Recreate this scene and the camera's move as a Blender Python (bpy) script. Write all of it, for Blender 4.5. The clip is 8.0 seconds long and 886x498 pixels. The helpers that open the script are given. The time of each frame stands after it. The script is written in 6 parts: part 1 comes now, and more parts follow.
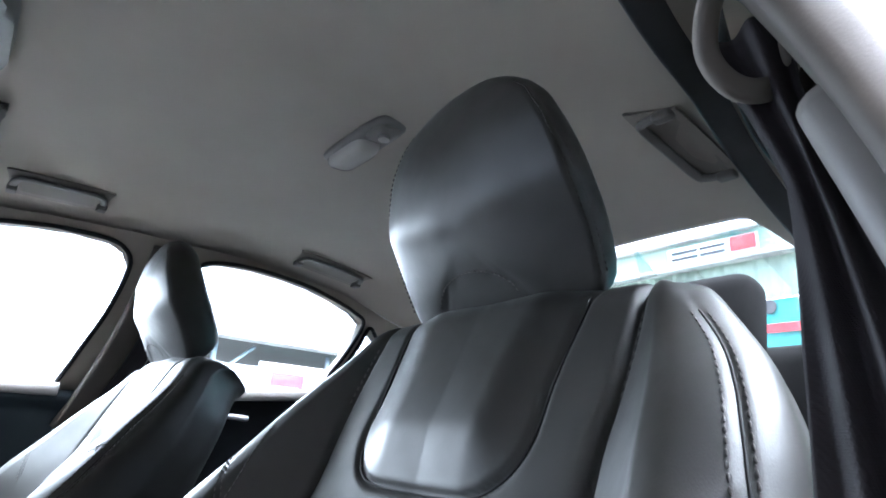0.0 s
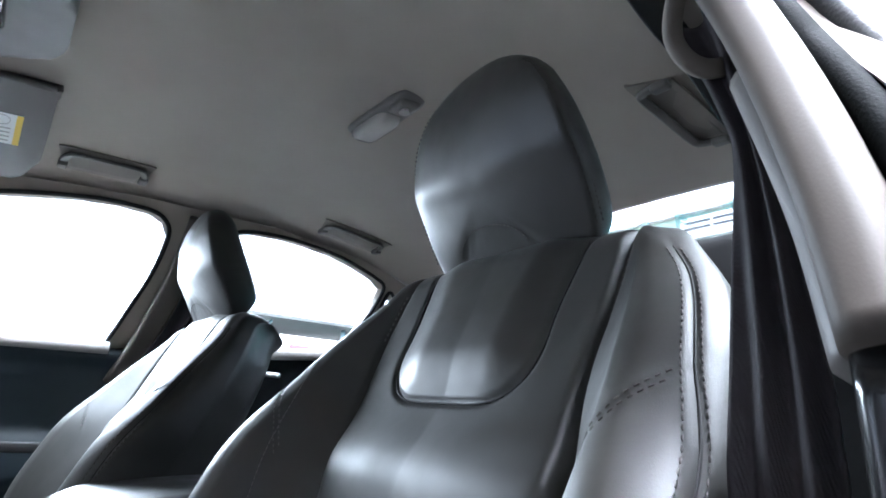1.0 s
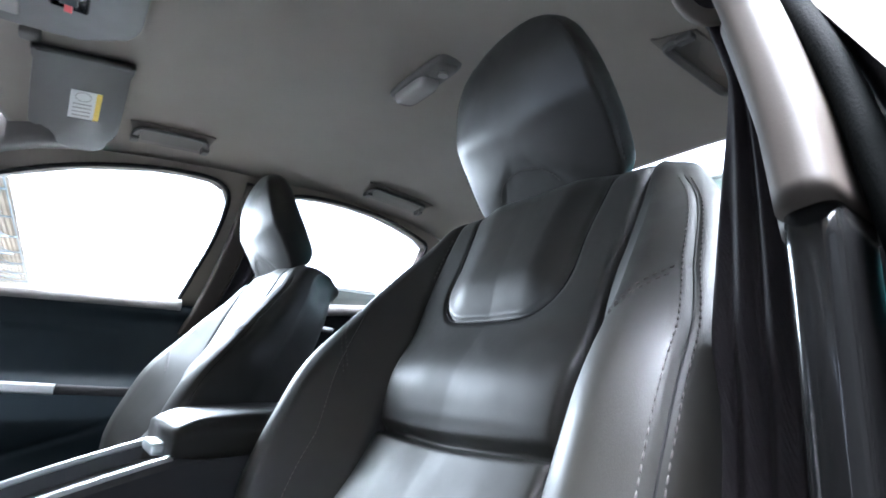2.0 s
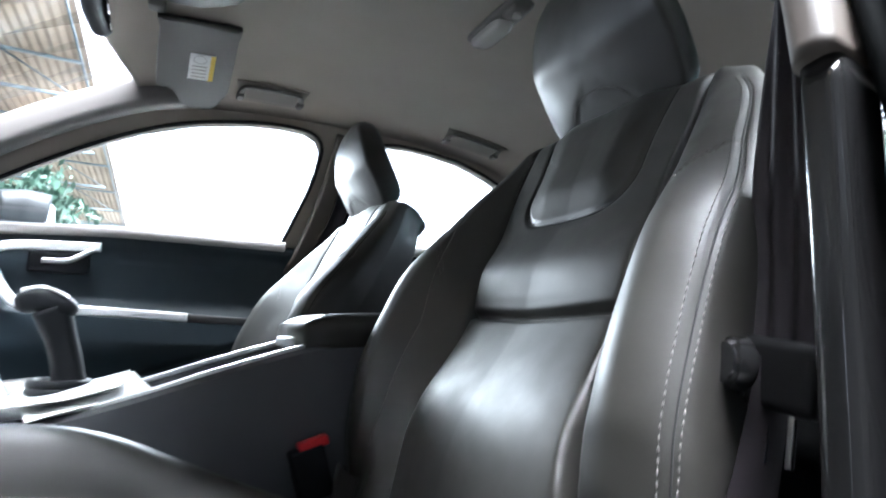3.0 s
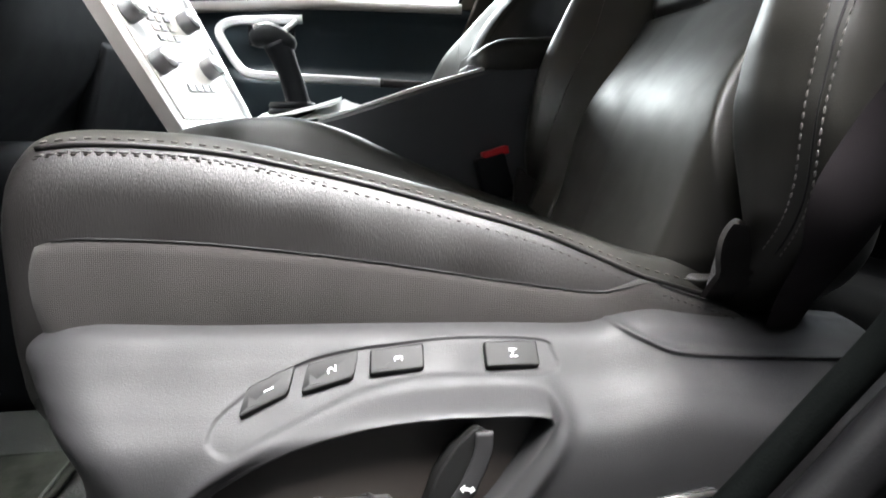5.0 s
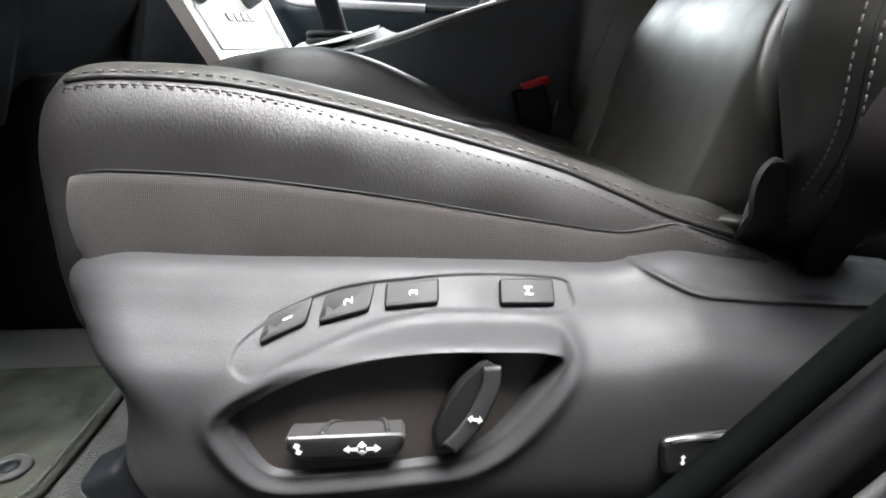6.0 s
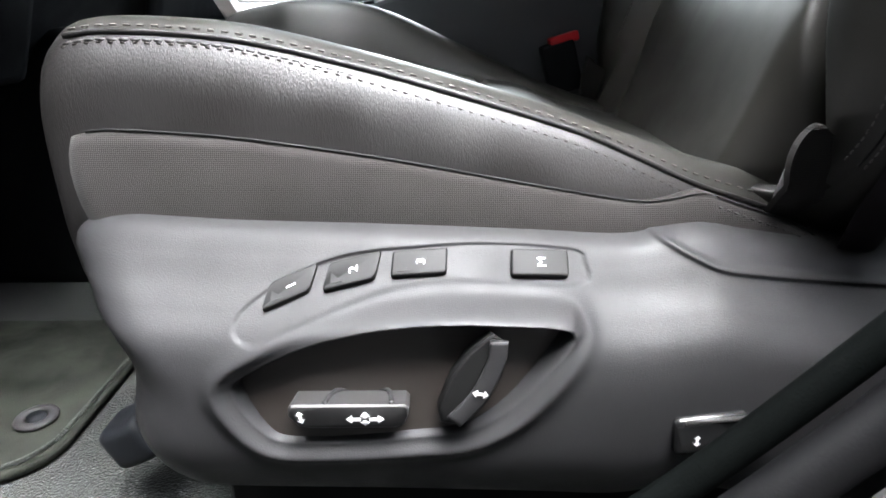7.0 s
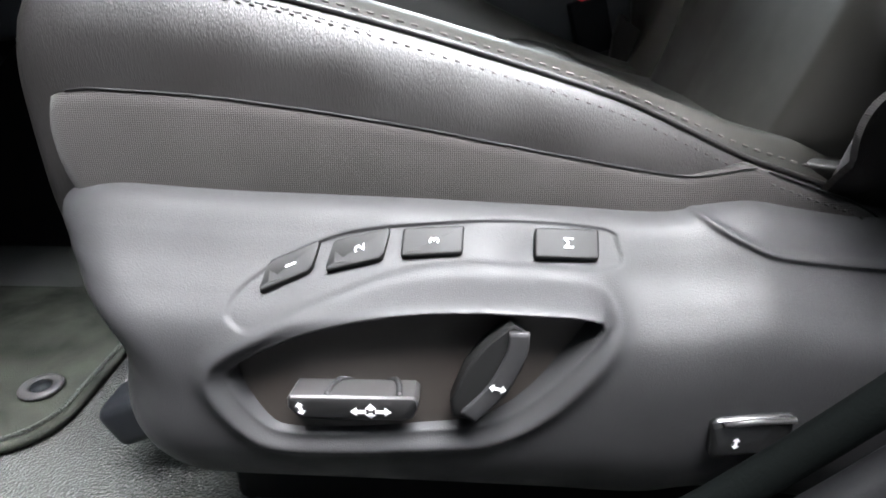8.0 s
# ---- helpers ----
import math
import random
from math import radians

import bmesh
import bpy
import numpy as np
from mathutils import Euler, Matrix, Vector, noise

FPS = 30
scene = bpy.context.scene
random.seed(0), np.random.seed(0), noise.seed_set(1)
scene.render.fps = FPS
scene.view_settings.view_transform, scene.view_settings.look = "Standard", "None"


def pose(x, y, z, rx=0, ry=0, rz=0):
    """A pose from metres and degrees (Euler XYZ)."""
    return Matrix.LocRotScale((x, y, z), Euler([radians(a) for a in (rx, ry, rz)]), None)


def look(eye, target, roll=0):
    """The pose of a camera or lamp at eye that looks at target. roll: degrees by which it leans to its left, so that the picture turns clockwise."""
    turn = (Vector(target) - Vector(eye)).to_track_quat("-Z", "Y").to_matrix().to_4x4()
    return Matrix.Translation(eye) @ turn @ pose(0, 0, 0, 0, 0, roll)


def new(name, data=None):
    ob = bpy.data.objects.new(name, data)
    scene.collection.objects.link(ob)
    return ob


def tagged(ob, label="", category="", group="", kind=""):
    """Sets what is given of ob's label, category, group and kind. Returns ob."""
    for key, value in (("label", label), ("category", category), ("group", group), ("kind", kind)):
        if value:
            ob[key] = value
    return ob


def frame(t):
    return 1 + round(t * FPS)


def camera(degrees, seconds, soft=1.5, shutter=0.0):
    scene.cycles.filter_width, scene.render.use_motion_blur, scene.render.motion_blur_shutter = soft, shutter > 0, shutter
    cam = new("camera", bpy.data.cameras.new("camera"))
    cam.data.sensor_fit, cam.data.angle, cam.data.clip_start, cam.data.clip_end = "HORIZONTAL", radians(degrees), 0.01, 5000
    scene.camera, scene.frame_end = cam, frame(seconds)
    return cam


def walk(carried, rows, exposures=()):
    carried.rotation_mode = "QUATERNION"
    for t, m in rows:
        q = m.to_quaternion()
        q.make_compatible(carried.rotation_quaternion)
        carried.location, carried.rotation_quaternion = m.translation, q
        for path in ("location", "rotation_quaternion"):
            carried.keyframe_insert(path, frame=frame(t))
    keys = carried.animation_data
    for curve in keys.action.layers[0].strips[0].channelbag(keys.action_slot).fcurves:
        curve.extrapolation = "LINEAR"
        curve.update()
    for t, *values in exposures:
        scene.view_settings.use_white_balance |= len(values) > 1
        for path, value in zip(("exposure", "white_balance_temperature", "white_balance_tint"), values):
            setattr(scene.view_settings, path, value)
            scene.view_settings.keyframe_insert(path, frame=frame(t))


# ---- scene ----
cam = camera(75.77, 8.0, soft=1.7, shutter=0.4)
ROWS = [
    (0.0, 0.0613, -0.7014, 0.9085, 108.55, -3.25, -39.84),
    (0.5, 0.0377, -0.7247, 0.8889, 107.00, -3.14, -39.41),
    (1.0, 0.0104, -0.7527, 0.8674, 105.81, -2.90, -38.46),
    (2.5, -0.0595, -0.8337, 0.7831, 101.01, -2.27, -31.37),
    (3.0, -0.0906, -0.8673, 0.7406, 98.60, -2.01, -27.11),
    (3.5, -0.1105, -0.8905, 0.7150, 92.20, -0.15, -20.97),
    (4.0, -0.1045, -0.9310, 0.6900, 86.48, -0.25, -15.42),
    (4.5, -0.1048, -0.9490, 0.6485, 82.74, -0.60, -12.22),
    (5.0, -0.1002, -0.9336, 0.6265, 78.58, -0.46, -9.36),
    (6.5, -0.0686, -0.9348, 0.6284, 69.56, -0.30, -2.29),
    (7.0, -0.0650, -0.9184, 0.6286, 67.68, -0.34, -1.10),
    (7.5, -0.0656, -0.8963, 0.6320, 65.90, -0.59, -0.14),
    (8.0, -0.0640, -0.8834, 0.6215, 64.22, -0.56, 0.82),
]
EXPOSURES = [(0.0, 5.5, 5400, 10), (2.5, 5.32, 5550, 10), (3.5, 5.05, 5850, 7), (4.0, 4.72, 6100, 8), (5.0, 4.5, 6250, 8), (8.0, 4.7, 6000, 8)]
walk(cam, [(t, pose(x, y, z, rx, ry, rz)) for t, x, y, z, rx, ry, rz in ROWS], EXPOSURES)

# ---- light ----
# x points to the rear of the car, y to its passenger side, z up
world = bpy.data.worlds.new("sky")
scene.world = world
world.use_nodes = True
wn = world.node_tree
wn.nodes.clear()
sky = wn.nodes.new("ShaderNodeTexSky")
sky.sky_type, sky.sun_disc = "NISHITA", False
sky.sun_elevation, sky.sun_rotation = radians(76), radians(150)
sky.dust_density, sky.air_density, sky.ozone_density = 6.0, 0.35, 0.6
bg = wn.nodes.new("ShaderNodeBackground")
bg.inputs["Strength"].default_value = 0.15
wo = wn.nodes.new("ShaderNodeOutputWorld")
haze = wn.nodes.new("ShaderNodeHueSaturation")
haze.inputs["Saturation"].default_value = 0.4
wn.links.new(sky.outputs[0], haze.inputs["Color"])
wn.links.new(haze.outputs[0], bg.inputs[0])
wn.links.new(bg.outputs[0], wo.inputs[0])
sun = new("sun", bpy.data.lights.new("sun", "SUN"))
sun.data.energy, sun.data.angle, sun.data.color = 0.25, radians(32), (1.0, 0.97, 0.93)
sun.matrix_world = look((4.2, -3.0, 8.2), (0, 0, 0))

# added area lamps outside the passenger-side glass boost the daylight on the leather
for x, z, w, h, power in ((0.08, 1.10, 0.32, 0.22, 0.25), (0.58, 1.185, 0.30, 0.09, 0.09)):
    lamp = new("window_boost_lamp", bpy.data.lights.new("window_boost_lamp", "AREA"))
    lamp.data.shape, lamp.data.size, lamp.data.size_y, lamp.data.energy = "RECTANGLE", w, h, power
    lamp.data.color = (0.97, 1.0, 0.98)
    lamp.data.spread = radians(120)
    y = 0.755 - 0.55 * (z - 0.975)
    lamp.matrix_world = look((x, y, z), (x, y - 1.0, z - 1.0))

# ---- materials ----
def mat(name, color, rough=0.5, metal=0.0, bump=0.0, scale=200.0, kind="noise", vary=0.12, vscale=6.0, coat=0.0, coat_rough=0.2, sheen=0.0, spec=0.5, dist=0.001, wear=0.0, stretch=1.0):
    m = bpy.data.materials.new(name)
    m.use_nodes = True
    t = m.node_tree
    b = t.nodes["Principled BSDF"]
    b.inputs["Roughness"].default_value, b.inputs["Metallic"].default_value = rough, metal
    b.inputs["Specular IOR Level"].default_value = spec
    b.inputs["Coat Weight"].default_value, b.inputs["Sheen Weight"].default_value = coat, sheen
    b.inputs["Coat Roughness"].default_value = coat_rough
    co = t.nodes.new("ShaderNodeTexCoord")
    n1 = t.nodes.new("ShaderNodeTexNoise")
    n1.inputs["Scale"].default_value, n1.inputs["Detail"].default_value = vscale, 6.0
    t.links.new(co.outputs["Object"], n1.inputs["Vector"])
    mix = t.nodes.new("ShaderNodeMix")
    mix.data_type = "RGBA"
    mix.inputs["A"].default_value = tuple(max(0.0, c * (1 - vary)) for c in color) + (1,)
    mix.inputs["B"].default_value = tuple(min(1.0, c * (1 + vary)) for c in color) + (1,)
    mr = t.nodes.new("ShaderNodeMapRange")
    mr.inputs["From Min"].default_value, mr.inputs["From Max"].default_value = 0.3, 0.7
    t.links.new(n1.outputs["Fac"], mr.inputs["Value"])
    t.links.new(mr.outputs["Result"], mix.inputs["Factor"])
    t.links.new(mix.outputs["Result"], b.inputs["Base Color"])
    rr = t.nodes.new("ShaderNodeMapRange")
    rr.inputs["From Min"].default_value, rr.inputs["From Max"].default_value = 0.3, 0.7
    rr.inputs["To Min"].default_value, rr.inputs["To Max"].default_value = max(0.02, rough * (0.88 - wear)), min(1.0, rough * (1.12 + wear))
    n2 = t.nodes.new("ShaderNodeTexNoise")
    n2.inputs["Scale"].default_value, n2.inputs["Detail"].default_value = vscale * 4.3, 5.0
    t.links.new(co.outputs["Object"], n2.inputs["Vector"])
    t.links.new(n2.outputs["Fac"], rr.inputs["Value"])
    t.links.new(rr.outputs["Result"], b.inputs["Roughness"])
    if bump:
        if kind == "leather":
            g = t.nodes.new("ShaderNodeTexVoronoi")
            g.feature = "DISTANCE_TO_EDGE"
            g.inputs["Scale"].default_value = scale
            warp = t.nodes.new("ShaderNodeTexNoise")
            warp.inputs["Scale"].default_value = scale * 0.5
            add = t.nodes.new("ShaderNodeMix")
            add.data_type = "VECTOR"
            add.inputs["Factor"].default_value = 0.0012
            mp = t.nodes.new("ShaderNodeMapping")
            mp.inputs["Scale"].default_value = (1.0, 1.0, stretch)
            t.links.new(co.outputs["Object"], mp.inputs["Vector"])
            t.links.new(mp.outputs["Vector"], add.inputs["A"])
            t.links.new(warp.outputs["Color"], add.inputs["B"])
            t.links.new(co.outputs["Object"], warp.inputs["Vector"])
            t.links.new(add.outputs["Result"], g.inputs["Vector"])
            cl = t.nodes.new("ShaderNodeMapRange")
            cl.inputs["From Max"].default_value = 0.25
            t.links.new(g.outputs["Distance"], cl.inputs["Value"])
            wr = t.nodes.new("ShaderNodeTexNoise")
            wr.inputs["Scale"].default_value, wr.inputs["Detail"].default_value = 70.0, 3.0
            t.links.new(co.outputs["Object"], wr.inputs["Vector"])
            mth = t.nodes.new("ShaderNodeMath")
            mth.operation = "MULTIPLY_ADD"
            mth.inputs[1].default_value = 0.5 * stretch
            t.links.new(wr.outputs["Fac"], mth.inputs[0])
            t.links.new(cl.outputs["Result"], mth.inputs[2])
            out = mth.outputs[0]
        elif kind == "weave":
            w1 = t.nodes.new("ShaderNodeTexWave")
            w2 = t.nodes.new("ShaderNodeTexWave")
            for w, d in ((w1, "X"), (w2, "Z")):
                w.bands_direction = d
                w.inputs["Scale"].default_value, w.inputs["Distortion"].default_value = scale, 1.2
                w.inputs["Detail Scale"].default_value = 3.0
                t.links.new(co.outputs["Object"], w.inputs["Vector"])
            mth = t.nodes.new("ShaderNodeMath")
            mth.operation = "MULTIPLY"
            t.links.new(w1.outputs["Fac"], mth.inputs[0])
            t.links.new(w2.outputs["Fac"], mth.inputs[1])
            out = mth.outputs[0]
        else:
            g = t.nodes.new("ShaderNodeTexNoise")
            g.inputs["Scale"].default_value, g.inputs["Detail"].default_value = scale, 3.0
            t.links.new(co.outputs["Object"], g.inputs["Vector"])
            out = g.outputs["Fac"]
        bp = t.nodes.new("ShaderNodeBump")
        bp.inputs["Strength"].default_value, bp.inputs["Distance"].default_value = bump, dist
        t.links.new(out, bp.inputs["Height"])
        t.links.new(bp.outputs["Normal"], b.inputs["Normal"])
    return m


def glass(name, tint=(1, 1, 1), strength=0.08):
    m = bpy.data.materials.new(name)
    m.use_nodes = True
    t = m.node_tree
    t.nodes.clear()
    o = t.nodes.new("ShaderNodeOutputMaterial")
    tr = t.nodes.new("ShaderNodeBsdfTransparent")
    tr.inputs[0].default_value = tint + (1,)
    gl = t.nodes.new("ShaderNodeBsdfGlossy")
    gl.inputs["Roughness"].default_value = 0.02
    fr = t.nodes.new("ShaderNodeFresnel")
    fr.inputs[0].default_value = 1.45
    mx = t.nodes.new("ShaderNodeMixShader")
    t.links.new(fr.outputs[0], mx.inputs[0])
    t.links.new(tr.outputs[0], mx.inputs[1])
    t.links.new(gl.outputs[0], mx.inputs[2])
    t.links.new(mx.outputs[0], o.inputs[0])
    return m


LEATHER = mat("black_leather", (0.020, 0.0190, 0.0155), 0.48, coat=0.15, coat_rough=0.42, bump=0.10, scale=620, kind="leather", vary=0.2, dist=0.0004, spec=0.55, wear=0.08, sheen=0.02)
LEATHER_SIDE = mat("grained_leather", (0.0165, 0.0152, 0.0147), 0.42, bump=0.24, scale=760, kind="leather", vary=0.2, dist=0.0005, spec=0.65, wear=0.1, stretch=0.08)
FABRIC = mat("grey_woven_fabric", (0.030, 0.0272, 0.026), 0.9, bump=0.5, scale=260, kind="weave", vary=0.2, sheen=0.08, dist=0.0006, spec=0.2)
COVER = mat("grey_grained_plastic", (0.0220, 0.0216, 0.0226), 0.55, bump=0.45, scale=1100, vary=0.12, dist=0.0004, wear=0.10, spec=0.30)
PANEL = mat("dark_switch_panel_plastic", (0.018, 0.015, 0.013), 0.42, bump=0.15, scale=1400, vary=0.15, dist=0.0003)
BUTTON = mat("black_button_plastic", (0.009, 0.009, 0.009), 0.5, spec=0.18, bump=0.08, scale=1800, dist=0.0002)
KNOB = mat("satin_black_knob_plastic", (0.030, 0.029, 0.029), 0.42, spec=0.5, bump=0.1, scale=1500, dist=0.0002)
WHITE = mat("white_print", (0.8, 0.8, 0.8), 0.5, vary=0.03)
THREAD = mat("grey_thread", (0.13, 0.122, 0.115), 0.8, spec=0.1, bump=0.4, scale=1500, dist=0.0002)
THREAD_LIGHT = mat("pale_grey_thread", (0.15, 0.143, 0.135), 0.8, spec=0.1, bump=0.4, scale=1500, dist=0.0002)
THREAD_DARK = mat("dark_thread", (0.055, 0.050, 0.047), 0.75, spec=0.1, bump=0.4, scale=1500, dist=0.0002)
SEAM = mat("black_seam", (0.008, 0.008, 0.008), 0.7)
HEADLINER = mat("taupe_headliner_fabric", (0.265, 0.231, 0.194), 0.95, bump=0.25, scale=900, vary=0.05, sheen=0.3, dist=0.0004, spec=0.2)
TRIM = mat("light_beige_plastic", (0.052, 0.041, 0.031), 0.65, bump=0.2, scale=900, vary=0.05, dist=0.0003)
TAUPE = mat("taupe_plastic", (0.13, 0.121, 0.112), 0.55, bump=0.2, scale=900, vary=0.05, dist=0.0003)
# handle recess shade is put into these tones; first also colours belt anchors
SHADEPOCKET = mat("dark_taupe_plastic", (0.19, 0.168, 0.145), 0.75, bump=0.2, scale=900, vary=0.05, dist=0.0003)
POCKET = mat("pocket_shade_tone", (0.16, 0.143, 0.125), 0.85, bump=0.2, scale=900, vary=0.05, dist=0.0003)
GREYTRIM = mat("light_grey_plastic", (0.42, 0.40, 0.38), 0.5, bump=0.15, scale=900, vary=0.05, dist=0.0003)
BLACK = mat("black_soft_plastic", (0.0075, 0.0085, 0.0105), 0.55, spec=0.25, bump=0.3, scale=700, vary=0.15, dist=0.0004)
DARKGREY = mat("dark_grey_plastic", (0.038, 0.036, 0.037), 0.5, bump=0.3, scale=800, vary=0.12, dist=0.0004)
CONSOLE = mat("blue_grey_console_plastic", (0.092, 0.095, 0.104), 0.5, bump=0.3, scale=800, vary=0.12, dist=0.0004)
# blue in this black stands in for sky reflected off the door card
DOORCARD = mat("black_door_sky_tinted", (0.014, 0.024, 0.031), 0.5, spec=0.4, bump=0.3, scale=700, vary=0.15, dist=0.0004)
BENCH = mat("black_seat_fabric", (0.007, 0.007, 0.007), 1.0, spec=0.03, vary=0.2, bump=0.3, scale=600, dist=0.0005)
GLOSS = mat("gloss_black_plastic", (0.012, 0.012, 0.012), 0.15, vary=0.1)
SILVER = mat("satin_silver_trim", (0.80, 0.81, 0.82), 0.34, metal=0.5, vary=0.04, bump=0.05, scale=600, dist=0.0002)
CHROME = mat("polished_chrome", (0.8, 0.8, 0.8), 0.1, metal=1.0, vary=0.02)
STEEL = mat("brushed_steel", (0.45, 0.45, 0.46), 0.35, metal=1.0, vary=0.1)
WEB = mat("grey_belt_webbing", (0.024, 0.020, 0.0225), 0.66, bump=0.5, scale=320, kind="weave", vary=0.2, sheen=0.0, dist=0.0005, spec=0.22)
LIP = mat("grey_green_flocked_lip", (0.0016, 0.0021, 0.0020), 0.8, spec=0.03, bump=0.6, scale=700, vary=0.2, dist=0.0006)
RUBBER = mat("black_rubber_seal", (0.004, 0.004, 0.0045), 0.5, spec=0.2, bump=0.5, scale=500, vary=0.2, dist=0.0005)
CARPET = mat("grey_green_carpet", (0.021, 0.023, 0.020), 1.0, bump=1.0, scale=420, vary=0.35, vscale=9, sheen=0.2, dist=0.004, spec=0.1)
MAT_ = mat("grey_floor_mat", (0.030, 0.032, 0.026), 0.95, bump=0.8, scale=700, vary=0.7, vscale=16, dist=0.002, spec=0.15)
KNOBGREY = mat("mid_grey_knob_plastic", (0.15, 0.15, 0.155), 0.4, vary=0.06)
RED = mat("red_plastic", (0.75, 0.022, 0.03), 0.4, vary=0.06)
PAPER = mat("white_card", (0.82, 0.82, 0.80), 0.6, vary=0.03)
YELLOW = mat("yellow_print", (0.85, 0.62, 0.12), 0.6, vary=0.03)
LENS = mat("milky_lamp_lens", (0.42, 0.40, 0.38), 0.2, vary=0.04, coat=0.4)
SCREEN = mat("dark_display", (0.01, 0.01, 0.012), 0.12)
PAINT = mat("dark_car_paint", (0.03, 0.03, 0.035), 0.25, coat=1.0, vary=0.05)
CONCRETE = mat("worn_asphalt", (0.10, 0.097, 0.092), 0.9, bump=0.5, scale=30, vary=0.2, vscale=0.6, dist=0.01)
DARKSTONE = mat("dark_render", (0.035, 0.034, 0.032), 0.9, bump=0.5, scale=25, vary=0.2, vscale=1.5, dist=0.01)
ROOFSHEET = mat("weathered_roof_sheet", (0.36, 0.29, 0.22), 0.75, vary=0.3, vscale=0.5, bump=0.3, scale=8, dist=0.01)
STEELWORK = mat("blue_grey_steelwork", (0.15, 0.18, 0.20), 0.6, vary=0.2)
GREENWALL = mat("pale_green_sheet", (0.30, 0.37, 0.30), 0.7, vary=0.12, vscale=0.8)
TEAL = mat("teal_sheet", (0.04, 0.32, 0.30), 0.6, vary=0.1)
LEAF = mat("green_leaves", (0.035, 0.075, 0.05), 0.6, vary=0.4, vscale=3)
BARK = mat("grey_bark", (0.16, 0.13, 0.1), 0.9, vary=0.3, bump=0.6, scale=30, dist=0.01)
GLASS = glass("clear_glass", (0.93, 0.96, 0.95))
# tint added only to tone down the overbright view behind the car
DIM_GLASS = glass("dim_view_rear_glass", (0.52, 0.56, 0.56))
MIRROR = mat("mirror_glass", (0.85, 0.85, 0.85), 0.02, metal=1.0, vary=0.0)


# ---- helpers for building ----
def obj(name, verts, faces, material, parent=None, label="", smooth=True):
    me = bpy.data.meshes.new(name)
    me.from_pydata([tuple(map(float, v)) for v in verts], [], [tuple(map(int, f)) for f in faces])
    me.update()
    bm = bmesh.new()
    bm.from_mesh(me)
    bmesh.ops.recalc_face_normals(bm, faces=bm.faces)
    bm.to_mesh(me)
    bm.free()
    me.materials.append(material)
    if smooth:
        me.polygons.foreach_set("use_smooth", [True] * len(me.polygons))
    ob = new(name, me)
    if parent is not None:
        ob.parent = parent
    if label:
        ob["label"] = label
    return ob


def part(name, bm, material, parent, label="", smooth=False, keep=False):
    me = bpy.data.meshes.new(name)
    bmesh.ops.recalc_face_normals(bm, faces=bm.faces)
    bm.to_mesh(me)
    bm.free()
    me.materials.append(material)
    if smooth:
        me.polygons.foreach_set("use_smooth", [True] * len(me.polygons))
        me.set_sharp_from_angle(angle=radians(40))
    ob = new(name, me)
    if parent is not None:
        ob.parent = parent
    if label:
        ob["label"] = label
    return ob


def share(src, name, parent):
    ob = new(name, src.data)
    ob.parent = parent
    return ob


def thing(name, label, category, at=(0, 0, 0), group="", kind=""):
    ob = new(name)
    ob.location = at
    ob.empty_display_size = 0.02
    return tagged(ob, label, category, group, kind)


def spl(points, n, closed=False):
    """Catmull-Rom curve through the points, n samples, even in length."""
    p = np.array(points, float)
    q = np.vstack([p[-1], p, p[0], p[1]]) if closed else np.vstack([2 * p[0] - p[1], p, 2 * p[-1] - p[-2]])
    out = []
    for i in range(1, len(q) - 2):
        t = np.linspace(0, 1, 24, endpoint=False)[:, None]
        a, b, c, d = q[i - 1], q[i], q[i + 1], q[i + 2]
        out.append(0.5 * (2 * b + (c - a) * t + (2 * a - 5 * b + 4 * c - d) * t ** 2 + (3 * b - a - 3 * c + d) * t ** 3))
    out = np.vstack(out + [p[:1] if closed else p[-1:]])
    s = np.r_[0, np.cumsum(np.linalg.norm(np.diff(out, axis=0), axis=1))]
    w = np.linspace(0, s[-1], n + 1)[:-1] if closed else np.linspace(0, s[-1], n)
    return np.stack([np.interp(w, s, out[:, k]) for k in range(p.shape[1])], -1)


def lerp_curve(xs, pts):
    p = np.array(pts, float)
    return np.interp(xs, p[:, 0], p[:, 1])


def smooth_curve(pts, n=200):
    c = spl(pts, n)
    return c[np.argsort(c[:, 0], kind="stable")]


def grid_faces(nu, nv, wrap_v=False, base=0):
    f = []
    for i in range(nu - 1):
        for j in range(nv if wrap_v else nv - 1):
            k = (j + 1) % nv
            f.append((base + i * nv + j, base + i * nv + k, base + (i + 1) * nv + k, base + (i + 1) * nv + j))
    return f


def sweep(path, section, up=(0, 0, 1), closed=False, caps=True, scale=None):
    """Verts and faces of a section (y, z pairs) carried along a path."""
    p = np.array(path, float)
    n = len(p)
    tan = np.gradient(p, axis=0) if not closed else np.roll(p, -1, 0) - np.roll(p, 1, 0)
    tan /= np.linalg.norm(tan, axis=1)[:, None] + 1e-12
    verts = []
    for i in range(n):
        side = np.cross(up, tan[i])
        if np.linalg.norm(side) < 1e-3:
            side = np.cross((0, 1, 0.01), tan[i])
        side /= np.linalg.norm(side)
        top = np.cross(tan[i], side)
        k = 1.0 if scale is None else scale[i]
        verts += [p[i] + k * a * side + k * b * top for a, b in section]
    m = len(section)
    faces = grid_faces(n, m, True)
    if closed:
        faces += [((n - 1) * m + j, (n - 1) * m + (j + 1) % m, (j + 1) % m, j) for j in range(m)]
    elif caps:
        faces += [tuple(range(m))[::-1], tuple((n - 1) * m + j for j in range(m))]
    return verts, faces


def circle(r, n=10, flat=1.0):
    return [(r * math.cos(2 * math.pi * k / n), flat * r * math.sin(2 * math.pi * k / n)) for k in range(n)]


